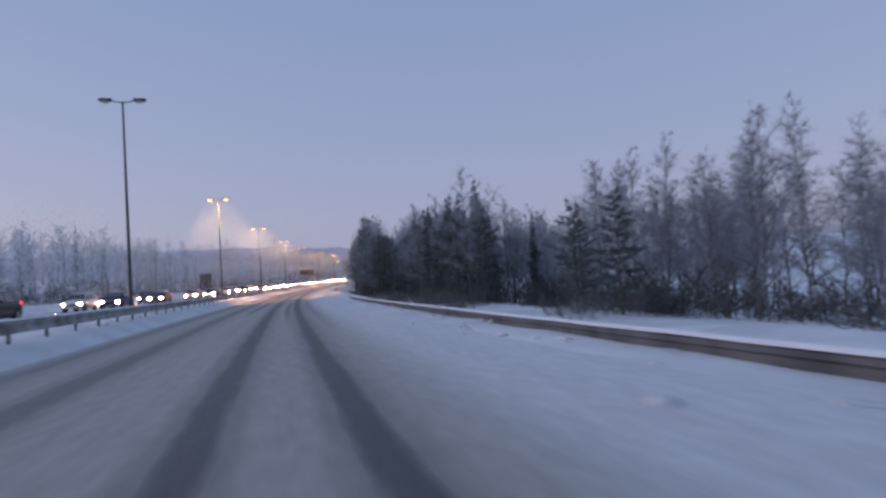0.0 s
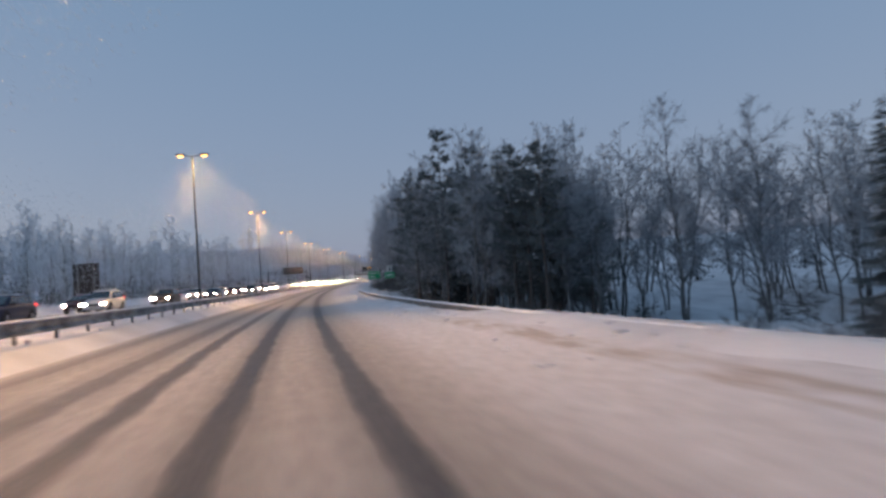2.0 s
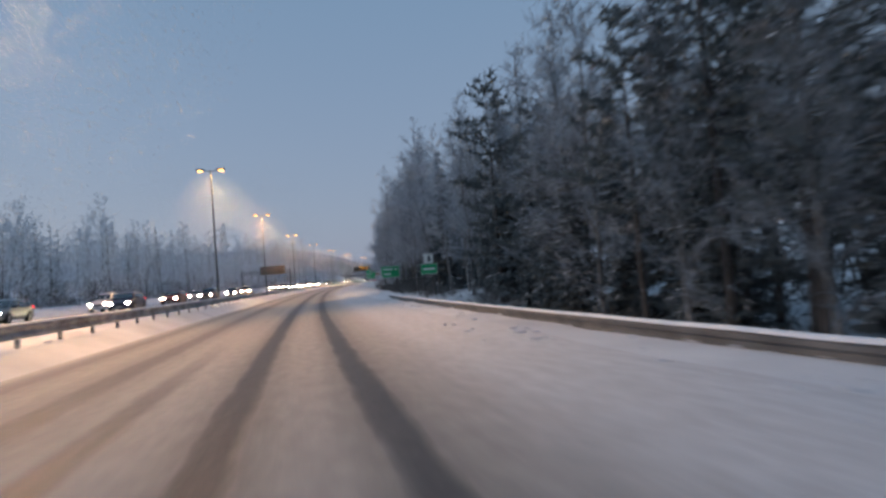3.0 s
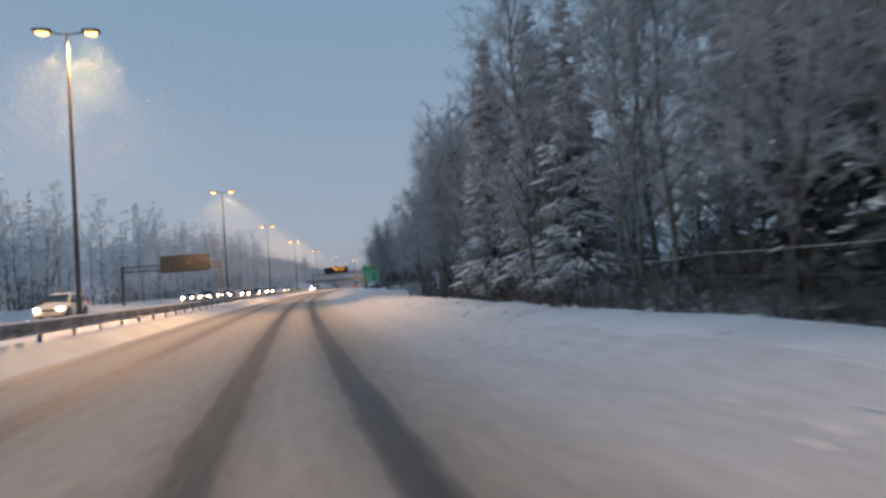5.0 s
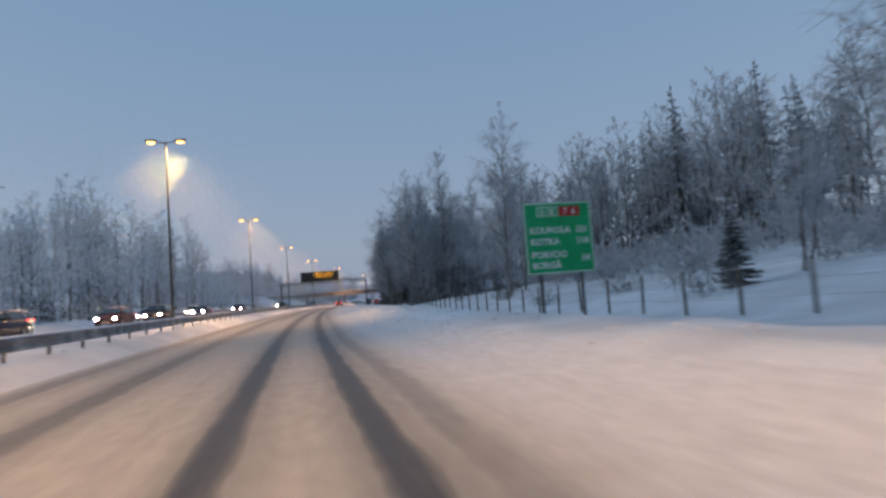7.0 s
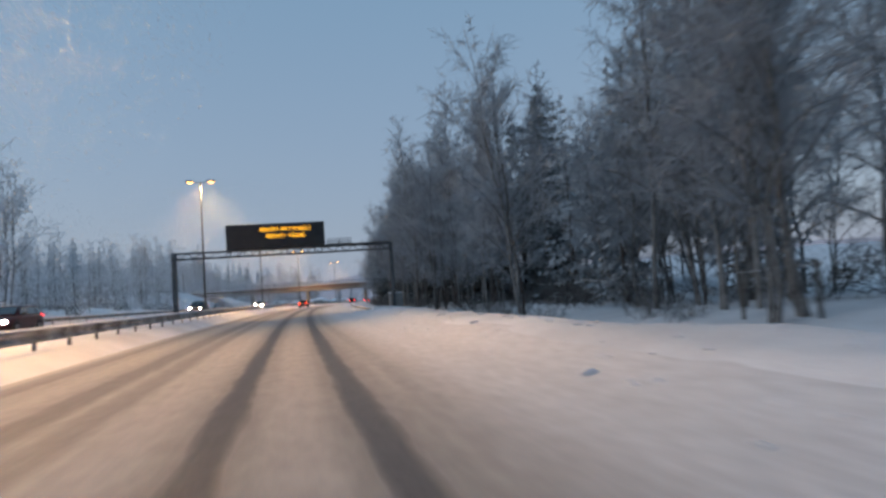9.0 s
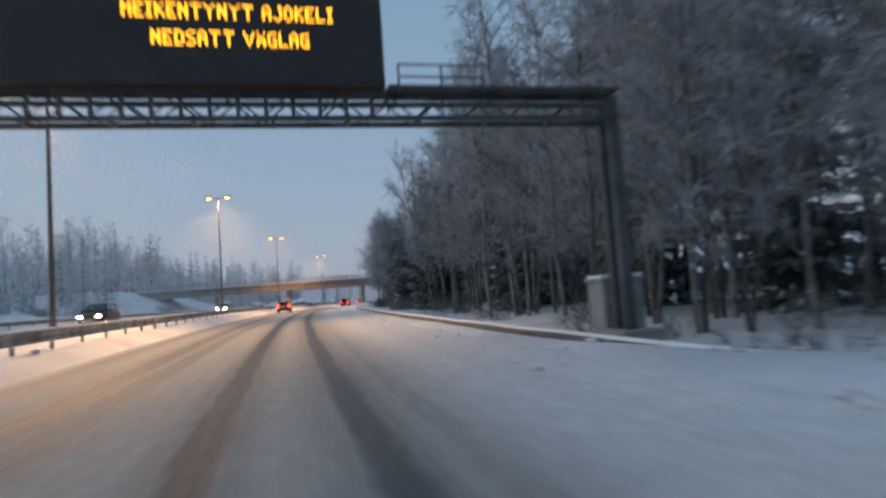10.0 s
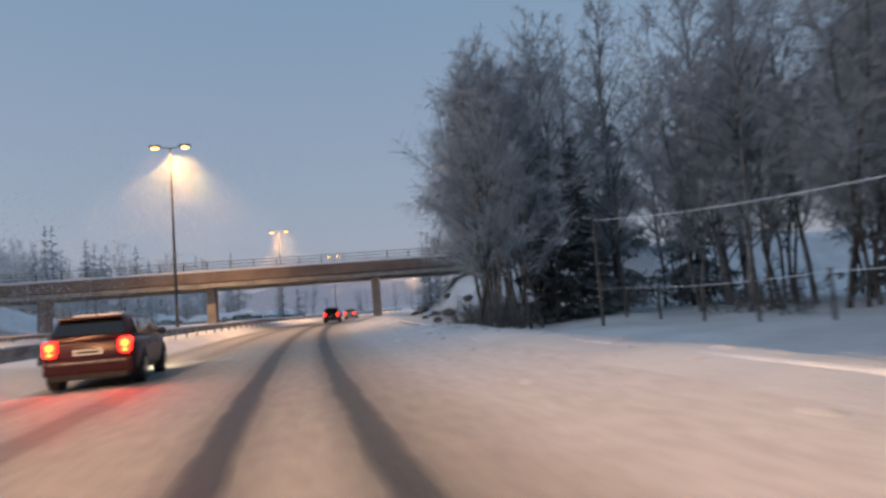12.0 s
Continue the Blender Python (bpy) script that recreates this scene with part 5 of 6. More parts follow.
plant(BIRCHES[1], 112.2, 11.0, 0.82)
grove(105, 118, 12, 16, 12, [(BUSHES, 1)], 0.7, 1.0)
grove(114, 130, 9.4, 12.5, 7, [(PINES[1:], 3), (BIRCHES[3:4], 1)], 0.62, 0.76)
grove(112, 150, 8.6, 11.5, 24, [(BUSHES, 1)], 0.55, 0.9)
grove(178, 238, 11, 17, 26, [(BIRCHES, 1)], 0.9, 1.2)
for s in (212, 215, 218, 221, 225):
    plant(SPRUCES[2], s, 11.6 + (s * 0.77) % 2.0, 0.8 + (s * 0.13) % 0.22)
grove(222, 246, 11.2, 15, 12, [(BIRCHES, 1)], 0.8, 1.1)
grove(190, 206, 12, 16, 8, [(BIRCHES, 1)], 0.85, 1.1)
plant(SPRUCES[1], 197, 13.8, 0.9)
plant(SPRUCES[1], 200.5, 14.8, 0.95)
grove(186, 250, 10.4, 13, 26, [(BUSHES, 1)], 0.8, 1.2)
grove(46, 66, 12, 18, 16, [(BUSHES, 1)], 0.9, 1.4)
grove(46, 60, 14.5, 19, 6, [(PINES[:1], 1)], 0.42, 0.55)
grove(46, 62, 20, 27, 8, [(SPRUCES[:2], 1), (BIRCHES, 1)], 0.5, 0.62)
grove(238, 256, 13, 20, 7, [(BIRCHES, 4), (PINES, 1)], 0.8, 1.0)
plant(PINES[0], 268.3, 15.2, 0.84)
grove(246, 260, 14, 24, 14, [(BIRCHES, 1)], 0.72, 0.92)
plant(BIRCHES[1], 270.4, 15.4, 0.92)
plant(BIRCHES[2], 271.2, 16.0, 0.85)
grove(248, 262, 16, 26, 8, [(PINES, 1), (SPRUCES[:2], 1)], 0.7, 0.95)
plant(BIRCHES[4], 283, 21.2, 0.52)
plant(BIRCHES[4], 285.5, 24.0, 0.55)
for k, (s, o, g) in enumerate(((262.5, 18.5, 0.95), (260, 17, 1.0), (258, 20, 1.0), (256.5, 15.5, 1.0), (261, 23, 1.0))):
    plant(BIRCHES[k % 4], s, o, g)
plant(PINES[1], 257, 17.5, 0.95)
plant(BIRCHES[1], 252, 17.5, 0.9)
plant(SPRUCES[1], 283.2, 17.8, 0.45, 0.66)
plant(BIRCHES[1], 309, 15.6, 0.98)
plant(BIRCHES[2], 311, 16.5, 0.9)
plant(BIRCHES[3], 341, 11.8, 1.0)
plant(BIRCHES[0], 343, 13.0, 1.05)
plant(BIRCHES[2], 347, 12.2, 1.0)
grove(344, 360, 13, 21, 9, [(BIRCHES, 1)], 0.95, 1.25)
grove(360, 376, 21, 30, 12, [(BIRCHES, 1)], 0.7, 0.9)
grove(374, 394, 19, 28, 14, [(BIRCHES, 2), (PINES, 1), (FAR_SPRUCES, 1)], 1.0, 1.2)
grove(376, 384, 9.6, 15, 8, [(BIRCHES, 1)], 0.72, 0.9)
grove(384, 393, 10, 16, 8, [(BIRCHES, 1)], 0.9, 1.1)
plant(SPRUCES[0], 381.4, 20.0, 1.2)
plant(BIRCHES[2], 362.5, 10.7, 1.1)
plant(BIRCHES[4], 363.3, 11.3, 1.1)
plant(BIRCHES[3], 391.8, 14.3, 1.2)
plant(BIRCHES[3], 402.0, 12.0, 1.25)
grove(352, 370, 17, 23, 9, [(FAR_SPRUCES, 2), (BIRCHES, 2)], 0.9, 1.2)
plant(SPRUCES[1], 386, 16, 1.2)
grove(382, 402, 11.5, 16, 9, [(BIRCHES, 1)], 0.8, 1.0)
grove(384, 400, 18, 24, 4, [(FAR_SPRUCES, 2), (PINES, 1)], 0.9, 1.2)
grove(390, 428, 11, 19, 18, [(BIRCHES, 5), (SPRUCES[:2], 1), (PINES, 1)], 0.85, 1.08)
grove(428, 446, 13, 19, 7, [(BIRCHES, 5), (SPRUCES[:2], 1)], 0.72, 0.92)
plant(SPRUCES[1], 441.3, 10.8, 1.02)
plant(SPRUCES[0], 444, 15.8, 1.0)
plant(SPRUCES[0], 446.5, 19.3, 1.1)
plant(SPRUCES[1], 439.8, 12.6, 0.72)
plant(SPRUCES[1], 449, 13.8, 0.72)
for s, o, g in ((432, 12.5, 1.0), (430, 13.5, 0.85), (427.5, 11.8, 0.95)):
    plant(SPRUCES[int(s) % 2], s, o, g)
for s, o, g in ((124, 13.2, 0.8), (127.5, 15, 0.85), (121.5, 14.5, 0.8)):
    plant(PINES[0], s, o, g)
grove(400, 426, 10.8, 14, 10, [(BIRCHES[:4], 1)], 0.9, 1.1)
grove(408, 432, 15, 22, 12, [(SPRUCES[:2], 1), (BIRCHES, 4)], 0.95, 1.2)
grove(402, 440, 16.5, 23, 14, [(FAR_SPRUCES, 1)], 0.8, 1.05)
grove(432, 448, 19, 26, 7, [(FAR_SPRUCES, 2), (BIRCHES, 1)], 0.85, 1.0)
plant(SPRUCES[0], 456, 24.0, 1.0)
grove(446, 474, 23, 33, 22, [(BIRCHES, 6), (FAR_SPRUCES, 1)], 1.05, 1.3)
grove(466, 486, 15, 23, 8, [(BIRCHES, 1)], 1.05, 1.2)
grove(449, 472, 22, 28, 13, [(BIRCHES, 1)], 1.2, 1.4)
for k, (s, o, g) in enumerate(((472, 9.0, 1.05), (473, 11.2, 1.2), (475, 10.2, 1.15), (476, 12.5, 1.2), (479, 12.0, 1.2), (474, 13.5, 1.2), (470.5, 11.0, 1.05), (477, 9.8, 1.1), (473.6, 10.0, 1.1), (478.2, 10.9, 1.15), (475.5, 11.4, 1.2))):
    plant(BIRCHES[(4, 2, 0)[k % 3]], s, o, g)
plant(SPRUCES[1], 476.5, 13.8, 1.0)
plant(SPRUCES[1], 472.5, 14.4, 0.9)
for s, o, g in ((471.5, 9.6, 1.0), (474.4, 9.3, 1.1), (476.2, 10.6, 1.15), (479.5, 10.4, 1.15), (480.5, 12.5, 1.2)):
    plant(BIRCHES[int(s * 2) % 2 * 2], s, o, g)
grove(470, 482, 9.0, 13, 12, [(BUSHES, 1)], 0.8, 1.2)
grove(474, 496, 17, 30, 9, [(BIRCHES, 2), (FAR_SPRUCES, 1)], 0.9, 1.2)
for s, o, k in ((382, 30, 1.1), (384, 33, 1.3), (380, 32.5, 1.0), (386, 31, 0.9)):
    plant(SNOW_BUSH, s, o, k, 0.6)
# young spruces below the birches
grove(47, 64, 13.5, 17, 4, [(SPRUCES[:2], 1)], 0.38, 0.5)
grove(122, 150, 11, 15, 10, [(SPRUCES[:2], 1)], 0.5, 0.7)
grove(312, 338, 15, 24, 8, [(BIRCHES, 1)], 0.7, 0.95)
# undergrowth
for s0, s1, o0, o1, c in ((22, 88, 8.5, 18, 34), (98, 240, 9.8, 14, 44), (245, 345, 14, 24, 16), (350, 442, 9, 15, 34)):
    grove(s0, s1, o0, o1, c, [(BUSHES, 1)], 0.5, 0.95)
# rows behind, and across the oncoming lanes
plant(FAR_BIRCHES[0], 300, 34, 0.9)
plant(FAR_BIRCHES[1], 318, 36, 0.9)
plant(FAR_SPRUCES[0], 292, 40, 0.8)
far_wood("frosted leafless wood behind the roadside trees, painted hazy", [
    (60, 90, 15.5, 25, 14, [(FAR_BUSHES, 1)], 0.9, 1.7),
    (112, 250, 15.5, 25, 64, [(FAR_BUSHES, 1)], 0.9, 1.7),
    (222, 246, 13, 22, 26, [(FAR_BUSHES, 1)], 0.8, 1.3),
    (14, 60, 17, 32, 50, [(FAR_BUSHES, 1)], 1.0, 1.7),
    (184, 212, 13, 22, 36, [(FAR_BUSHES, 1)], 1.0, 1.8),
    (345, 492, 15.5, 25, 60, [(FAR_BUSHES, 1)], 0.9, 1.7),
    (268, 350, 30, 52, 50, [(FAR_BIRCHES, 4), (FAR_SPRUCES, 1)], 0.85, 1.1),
    (266, 350, 22, 42, 80, [(FROST_HAZE_BUSHES, 1)], 1.2, 1.9),
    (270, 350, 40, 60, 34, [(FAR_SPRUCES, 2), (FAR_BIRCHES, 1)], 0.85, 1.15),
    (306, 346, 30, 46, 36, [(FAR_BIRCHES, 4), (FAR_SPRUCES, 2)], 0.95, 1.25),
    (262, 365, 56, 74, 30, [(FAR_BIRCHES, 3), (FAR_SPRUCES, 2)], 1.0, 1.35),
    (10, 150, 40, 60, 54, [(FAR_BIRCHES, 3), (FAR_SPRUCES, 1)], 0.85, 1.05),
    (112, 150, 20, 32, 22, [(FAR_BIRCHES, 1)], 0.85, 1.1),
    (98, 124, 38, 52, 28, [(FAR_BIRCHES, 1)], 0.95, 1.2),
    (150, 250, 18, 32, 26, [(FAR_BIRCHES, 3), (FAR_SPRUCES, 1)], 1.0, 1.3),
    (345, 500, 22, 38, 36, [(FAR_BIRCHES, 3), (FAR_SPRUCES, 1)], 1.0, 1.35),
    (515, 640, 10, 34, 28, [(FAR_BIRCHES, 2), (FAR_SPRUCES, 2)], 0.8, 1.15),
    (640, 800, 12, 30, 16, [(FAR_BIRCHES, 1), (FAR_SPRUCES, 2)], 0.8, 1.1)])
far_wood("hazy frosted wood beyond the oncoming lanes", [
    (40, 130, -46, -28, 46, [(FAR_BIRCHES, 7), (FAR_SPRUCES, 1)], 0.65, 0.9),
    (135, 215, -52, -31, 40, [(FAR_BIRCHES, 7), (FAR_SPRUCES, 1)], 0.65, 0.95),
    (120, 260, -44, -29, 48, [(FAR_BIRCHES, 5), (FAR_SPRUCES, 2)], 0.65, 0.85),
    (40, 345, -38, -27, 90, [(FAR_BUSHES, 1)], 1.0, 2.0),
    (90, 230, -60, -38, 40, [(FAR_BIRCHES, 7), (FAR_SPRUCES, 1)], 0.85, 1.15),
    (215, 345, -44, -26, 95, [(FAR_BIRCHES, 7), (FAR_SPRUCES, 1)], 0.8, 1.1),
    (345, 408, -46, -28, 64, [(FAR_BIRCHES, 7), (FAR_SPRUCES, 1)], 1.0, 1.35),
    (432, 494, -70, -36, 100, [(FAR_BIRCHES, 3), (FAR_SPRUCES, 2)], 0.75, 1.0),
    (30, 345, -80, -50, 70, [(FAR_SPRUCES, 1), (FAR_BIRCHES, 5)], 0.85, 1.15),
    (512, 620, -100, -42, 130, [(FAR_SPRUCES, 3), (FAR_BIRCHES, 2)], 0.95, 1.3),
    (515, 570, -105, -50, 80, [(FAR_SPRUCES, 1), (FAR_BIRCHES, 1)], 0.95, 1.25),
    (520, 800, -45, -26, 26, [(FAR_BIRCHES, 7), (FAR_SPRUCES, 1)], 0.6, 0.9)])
for s0, s1, o0, o1, c in ((385, 440, -38, -25, 12), (440, 480, -34, -25, 8)):
    grove(s0, s1, o0, o1, c, [(BUSHES, 1)], 0.7, 1.1)
for t in BIRCHES + FROSTED + FAR_BIRCHES + SPRUCES + FAR_SPRUCES + PINES + BUSHES + FAR_BUSHES + FROST_HAZE_BUSHES:
    if t not in USED:
        plant(t, 140 if t in BIRCHES else 460, 30, 1.0)


# ---- cars ----
def shell(stations):
    """Loft of mirrored rings: each station is (y, [(z, half width), ...]) from the bottom up."""
    bm = bmesh.new()
    grid = [[bm.verts.new((-hw, y, z)) for z, hw in ring] + [bm.verts.new((hw, y, z)) for z, hw in reversed(ring)] for y, ring in stations]
    for a, b in zip(grid, grid[1:]):
        n = len(a)
        for k in range(n):
            bm.faces.new((a[k], a[(k + 1) % n], b[(k + 1) % n], b[k]))
    bm.faces.new(grid[0])
    bm.faces.new(grid[-1])
    for f in bm.faces:
        f.smooth = True
    bmesh.ops.recalc_face_normals(bm, faces=bm.faces)
    sharp = [e for e in bm.edges if len(e.link_faces) == 2 and e.calc_face_angle() > 0.75]
    bmesh.ops.bevel(bm, geom=sharp, offset=0.018, segments=2, affect="EDGES")
    return bm


def ball(m):
    bm = bmesh.new()
    bmesh.ops.create_uvsphere(bm, u_segments=14, v_segments=8, radius=1, matrix=m)
    for f in bm.faces:
        f.smooth = True
    return bm


def make_car(paint, label, suv=False, lights_front=True, lights_rear=True, brake=False):
    """A standing car, nose towards +y, wheels on z = 0."""
    c = thing("car", label, "car", "")
    k = 1.06 if suv else 1.0
    w = 0.87
    L0, L1 = -2.15, 2.15
    b0, b1, b2 = 0.24 * k, 0.62 * k, 0.95 * k      # sill, waist, shoulder

    def ring(wide, lo, hi):
        return [(b0 + lo, wide * w * 0.86), (b0 + lo + 0.07, wide * w * 0.955), (b1 - 0.14, wide * w * 0.99), (b1, wide * w), (b2 - hi - 0.12, wide * w * 0.985), (b2 - hi - 0.03, wide * w * 0.95), (b2 - hi, wide * w * 0.87)]
    body = part("body", shell([
        (L0, ring(0.88, 0.14, 0.05)), (L0 + 0.04, ring(0.93, 0.08, 0.03)), (L0 + 0.16, ring(0.97, 0.03, 0.0)), (-1.75, ring(0.995, 0.0, -0.02)), (-1.2, ring(1.0, -0.01, -0.02)),
        (0.0, ring(1.0, -0.02, 0.0)), (0.9, ring(1.0, -0.01, 0.02)), (1.4, ring(0.985, 0.0, 0.08)), (1.8, ring(0.95, 0.02, 0.15)), (2.02, ring(0.89, 0.04, 0.22)), (L1, ring(0.80, 0.10, 0.28))]), paint, c)
    top = 1.60 if suv else 1.45
    tail = L0 + 0.08

    def arch(z0, wide, z1):
        return [(z0, wide * w * 0.93), (z0 + (z1 - z0) * 0.55, wide * w * 0.835), (z1 - 0.07, wide * w * 0.755), (z1 - 0.02, wide * w * 0.69), (z1, wide * w * 0.45)]
    cabin = part("cabin", shell([
        (tail, arch(b2 - 0.05, 0.94, b2 + 0.10)), (tail + 0.14, arch(b2 - 0.05, 0.97, top - 0.22)), (tail + 0.30, arch(b2 - 0.05, 0.985, top - 0.07)), (-1.2, arch(b2 - 0.05, 1.0, top - 0.02)),
        (-0.5, arch(b2 - 0.05, 1.0, top)), (0.1, arch(b2 - 0.05, 1.0, top - 0.01)), (0.42, arch(b2 - 0.05, 0.99, top - 0.07)), (1.22, arch(b2 - 0.10, 0.95, b2 + 0.02))]), paint, c)
    zl, zh = b2 + 0.03, top - 0.12

    def glass(name, quad, out):
        bm = bmesh.new()
        f = bm.faces.new([bm.verts.new(q) for q in quad])
        r = bmesh.ops.extrude_face_region(bm, geom=[f])
        for v in r["geom"]:
            if isinstance(v, bmesh.types.BMVert):
                v.co += Vector(out)
        return part(name, bm, GLASS_DARK, cabin)

    hb, ht = w * 0.915, w * 0.775
    for sg in (-1, 1):
        glass("side_window", [(sg * hb, -0.05, zl), (sg * hb, 0.92, zl), (sg * ht, 0.30, zh), (sg * ht, -0.05, zh)], (sg * 0.016, 0, 0.004))
        glass("side_window", [(sg * hb, -1.15, zl), (sg * hb, -0.14, zl), (sg * ht, -0.14, zh), (sg * ht, -1.1, zh)], (sg * 0.016, 0, 0.004))
        glass("side_window", [(sg * hb, -1.70, zl + 0.06), (sg * hb, -1.24, zl), (sg * ht, -1.19, zh), (sg * ht, -1.52, zh)], (sg * 0.016, 0, 0.004))
    glass("windscreen", [(-w * 0.80, 1.14, zl + 0.0), (w * 0.80, 1.14, zl + 0.0), (w * 0.66, 0.45, top - 0.12), (-w * 0.66, 0.45, top - 0.12)], (0, 0.03, 0.035))
    glass("rear_window", [(-w * 0.76, tail - 0.005, b2 + 0.10), (w * 0.76, tail - 0.005, b2 + 0.10), (w * 0.64, tail + 0.20, top - 0.13), (-w * 0.64, tail + 0.20, top - 0.13)], (0, -0.03, 0.012))
    part("spoiler", boxed(-w * 0.66, w * 0.66, tail + 0.10, tail + 0.42, top - 0.085, top - 0.035, 0.02), paint, c)
    part("roof_snow", boxed(-w * 0.55, w * 0.55, -1.3, 0.15, top - 0.03, top + 0.025, 0.025), SNOW_CLUMP, c, "thin snow on the roof")
    part("aerial", rod(bmesh.new(), (0, -1.35, top - 0.02), (0, -1.6, top + 0.22), 0.012, 0.006, 6), PLASTIC, c)
    part("bumper", boxed(-w * 0.9, w * 0.9, L0 - 0.07, L0 + 0.14, b0 + 0.06, b0 + 0.33, 0.06), paint, c)
    part("bumper_strip", boxed(-w * 0.78, w * 0.78, L0 - 0.085, L0 - 0.05, b0 + 0.27, b0 + 0.31, 0.008), RIM, c, "pale trim strip")
    part("lower_skirt", boxed(-w * 0.8, w * 0.8, L0 - 0.05, L0 + 0.2, b0 - 0.04, b0 + 0.1, 0.03), PLASTIC, c)
    part("bumper", boxed(-w * 0.82, w * 0.82, L1 - 0.14, L1 + 0.06, b0 + 0.03, b0 + 0.26, 0.06), paint, c)
    part("grille", boxed(-w * 0.42, w * 0.42, L1 - 0.10, L1 + 0.035, b0 + 0.28, b1 + 0.0, 0.02), PLASTIC, c)
    for y, z in ((L0 - 0.03, b1 + 0.05), (L1 + 0.055, b0 + 0.08)):
        part("number_plate", boxed(-0.26, 0.26, y, y + 0.03, z, z + 0.11, 0.004), SIGN_WHITE, c, "number plate as a plain pale bar")
        part("plate_characters", boxed(-0.20, 0.20, y - 0.003 if y < 0 else y + 0.029, y + 0.001 if y < 0 else y + 0.033, z + 0.035, z + 0.075), SIGN_BLACK, c, "plain dark bar")
    r = 0.315 * k
    turned = Matrix.Rotation(radians(90), 4, "Y")
    for sx in (-1, 1):
        for y in (-1.33, 1.33):
            bm = bmesh.new()
            bmesh.ops.create_cone(bm, cap_ends=True, segments=24, radius1=r * 1.16, radius2=r * 1.16, depth=0.22, matrix=Matrix.Translation((sx * (w - 0.107), y, r + 0.03)) @ turned)
            part("wheel_arch", bm, PLASTIC, c)
            bm = bmesh.new()
            bmesh.ops.create_cone(bm, cap_ends=True, segments=24, radius1=r, radius2=r, depth=0.21, matrix=Matrix.Translation((sx * (w - 0.09), y, r)) @ turned)
            bmesh.ops.bevel(bm, geom=[e for e in bm.edges if e.calc_length() < 0.2 * r * 2], offset=0.025, segments=2, affect="EDGES")
            wheel = part("wheel", bm, TYRE, c)
            bm = bmesh.new()
            bmesh.ops.create_cone(bm, cap_ends=True, segments=16, radius1=r * 0.66, radius2=r * 0.5, depth=0.03, matrix=Matrix.Translation((sx * (w + 0.022), y, r)) @ Matrix.Rotation(radians(90 * sx), 4, "Y"))
            rim = part("rim", bm, RIM, wheel)
        part("headlight", ball(Matrix.Translation((sx * w * 0.66, L1 - 0.08, b1 + 0.0)) @ Matrix.Diagonal((0.17, 0.10, 0.085, 1))), HEAD if lights_front else DIM_GLASS, c, "headlight switched on" if lights_front else "")
        lens = part("tail_light", shell([(L0 - 0.035, [(b1 + 0.04, 0.075), (b1 + 0.10, 0.11), (b2 - 0.06, 0.12), (b2 + 0.02, 0.085)]), (L0 + 0.16, [(b1 + 0.02, 0.085), (b1 + 0.10, 0.12), (b2 - 0.04, 0.13), (b2 + 0.03, 0.10)])]), TAIL if lights_rear else SIGN_RED, c, "red tail light switched on" if lights_rear else "")
        lens.location.x = sx * w * 0.76
        if brake:
            part("brake_light", ball(Matrix.Translation((0, L0 - 0.037, b1 + 0.23)) @ Matrix.Diagonal((0.075, 0.02, 0.075, 1))), TAIL_HOT, lens, "bright brake light")
            part("turn_light", ball(Matrix.Translation((0, L0 - 0.037, b1 + 0.10)) @ Matrix.Diagonal((0.055, 0.02, 0.035, 1))), TAIL_HOT, lens, "pale orange lamp below")
        part("mirror", ball(Matrix.Translation((sx * (w + 0.05), 0.70, b2 + 0.06)) @ Matrix.Diagonal((0.11, 0.06, 0.08, 1))), PLASTIC, c)
        for y in (-0.62, 0.36):
            part("door_handle", boxed(sx * (w - 0.005) - 0.02, sx * (w - 0.005) + 0.02, y - 0.09, y + 0.09, b2 - 0.17, b2 - 0.14, 0.008), paint, c)
    return c


PAINTS = [mottled("dark_red_car_paint", (0.035, 0.006, 0.008), (0.06, 0.010, 0.012), 2, 0.35, 0.2, 0, 30), mottled("black_car_paint", (0.010, 0.010, 0.012), (0.03, 0.03, 0.032), 2, 0.35, 0.2, 0, 30),
          mottled("silver_car_paint", (0.20, 0.21, 0.22), (0.32, 0.33, 0.34), 2, 0.35, 0.5, 0, 30), mottled("dark_blue_car_paint", (0.012, 0.02, 0.045), (0.03, 0.04, 0.08), 2, 0.35, 0.2, 0, 30),
          mottled("white_car_paint", (0.5, 0.5, 0.5), (0.66, 0.66, 0.66), 2, 0.4, 0.0, 0, 30)]
overtaker = make_car(PAINTS[0], "dark red estate car with lit tail lights in the passing lane", False, True, True, True)
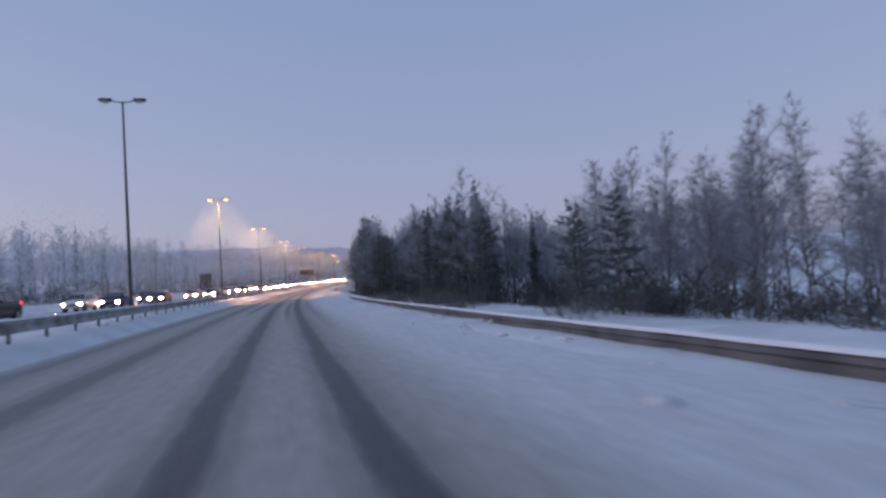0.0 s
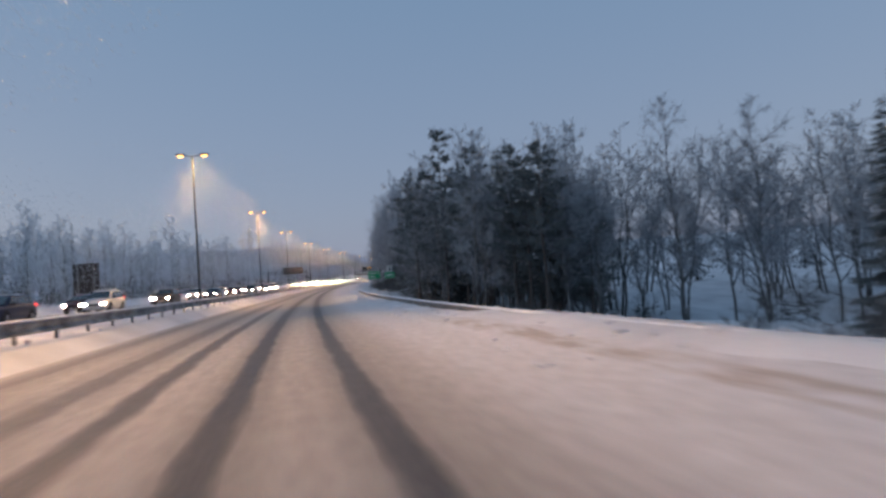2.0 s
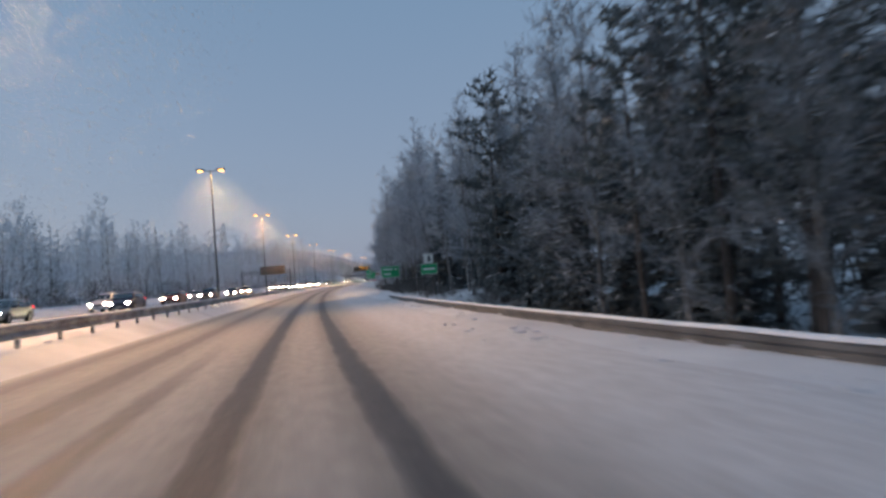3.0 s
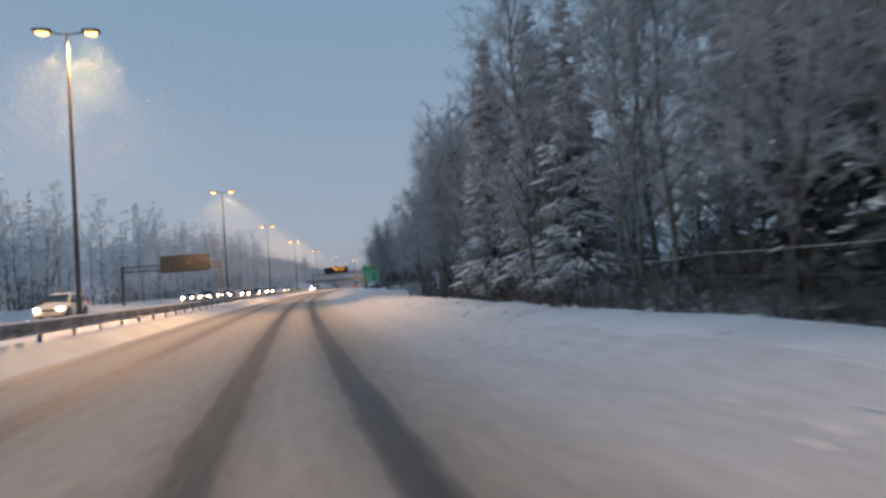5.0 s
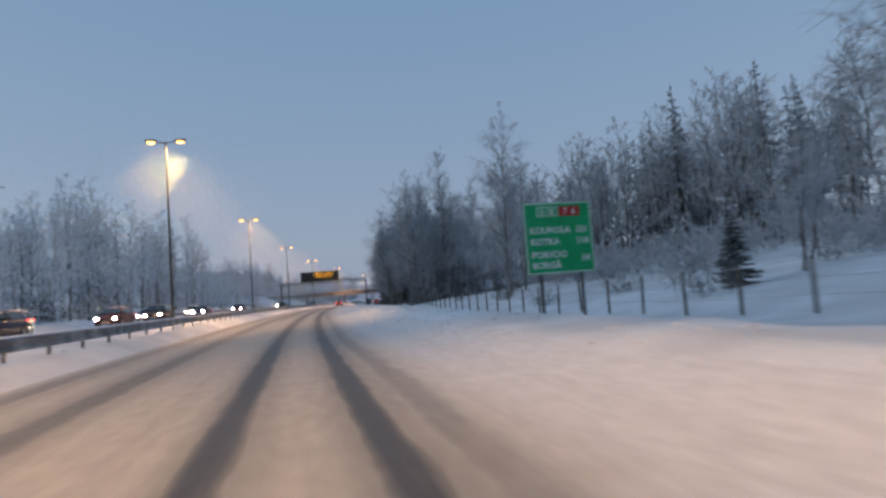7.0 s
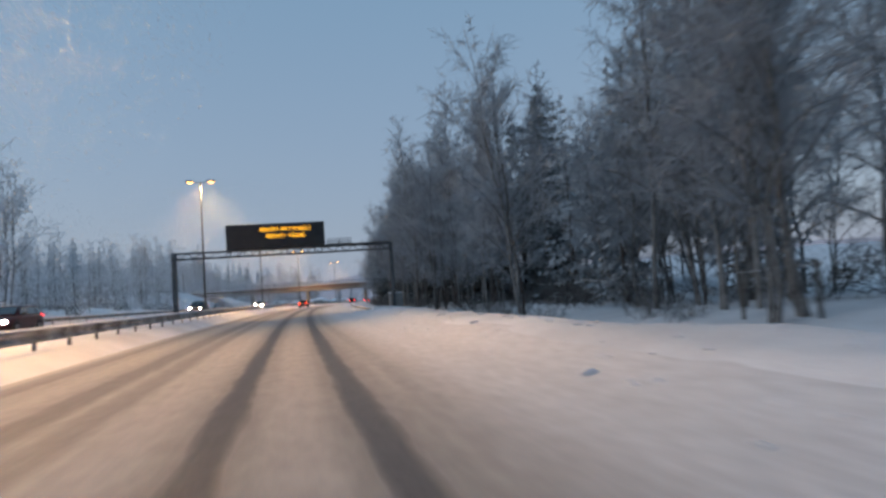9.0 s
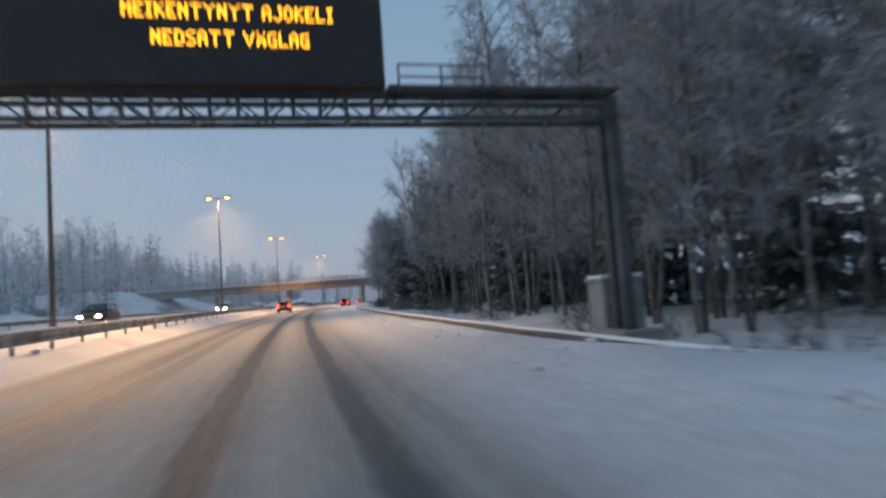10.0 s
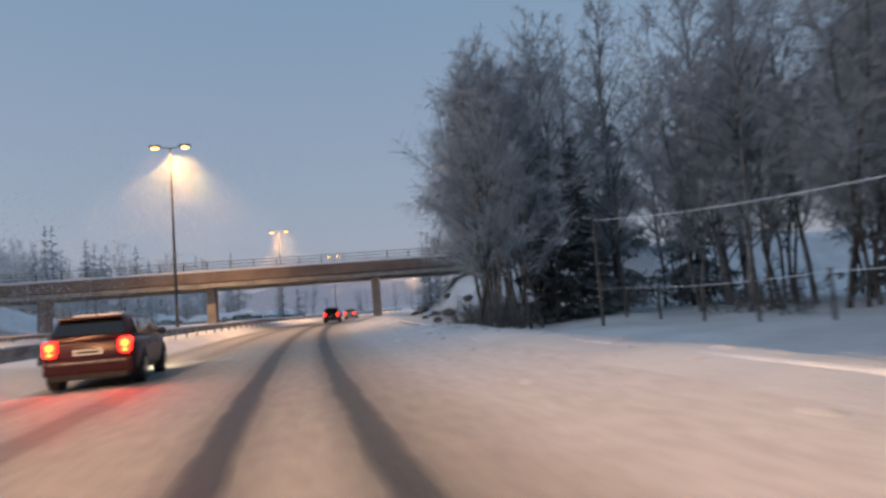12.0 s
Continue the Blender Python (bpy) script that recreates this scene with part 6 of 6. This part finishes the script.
overtaker.matrix_world = at(456.3, -4.12, 0.02, -3.5)
# what its lamps throw on the snow
for sx in (-1, 1):
    red = new("brake_glow", bpy.data.lights.new("brake_glow", "SPOT"))
    red.data.energy, red.data.color, red.data.shadow_soft_size = 130, (1.0, 0.05, 0.03), 0.2
    red.data.spot_size, red.data.spot_blend = radians(160), 0.6
    red.matrix_world = overtaker.matrix_world @ Matrix.Translation((sx * 0.72, -2.24, 0.84)) @ Matrix.Rotation(radians(-90), 4, "X")
beam = new("headlight_beam", bpy.data.lights.new("headlight_beam", "SPOT"))
beam.data.energy, beam.data.color, beam.data.shadow_soft_size = 900, (1.0, 0.80, 0.45), 0.1
beam.data.spot_size, beam.data.spot_blend = radians(75), 0.6
beam.matrix_world = overtaker.matrix_world @ Matrix.Translation((0.4, 2.3, 0.6)) @ Matrix.Rotation(radians(78), 4, "X")
ahead = make_car(PAINTS[1], "black car ahead with red tail lights on packed snow", True, False, True)
ahead.matrix_world = at(512, -0.1, 0.02)
other = make_car(PAINTS[2], "silver car far ahead with lit tail lights", False, False, True)
other.matrix_world = at(536, 0.1, 0.02)
oncoming = [make_car(PAINTS[i], "%s oncoming car with bright headlights on the snowy carriageway" % n, i in (1, 4)) for i, n in ((1, "black"), (2, "silver"), (3, "dark blue"), (4, "white"), (0, "dark red"))]
for o in oncoming:
    tagged(o, group="oncoming cars")
queue = [(34, 0), (41, 1), (57, 0), (60, 1), (73, 0), (84, 1), (92, 0), (106, 0), (121, 0), (128, 1), (139, 0), (152, 1), (163, 0), (170, 1), (178, 0), (196, 0), (207, 1), (214, 0), (228, 0), (238, 1),
         (277, 0), (284, 1), (293, 0), (303, 1), (311, 0), (323, 0), (334, 1), (342, 0), (355, 1), (369, 0), (419, 0), (467, 0)]
for i, (s, lane) in enumerate(queue):
    m = at(s, -14.2 if lane == 0 else -18.0, OPP + 0.02, 180)
    k = i % 5
    if i < 5:
        oncoming[k].matrix_world = m
    else:
        copy_thing(oncoming[k], m)
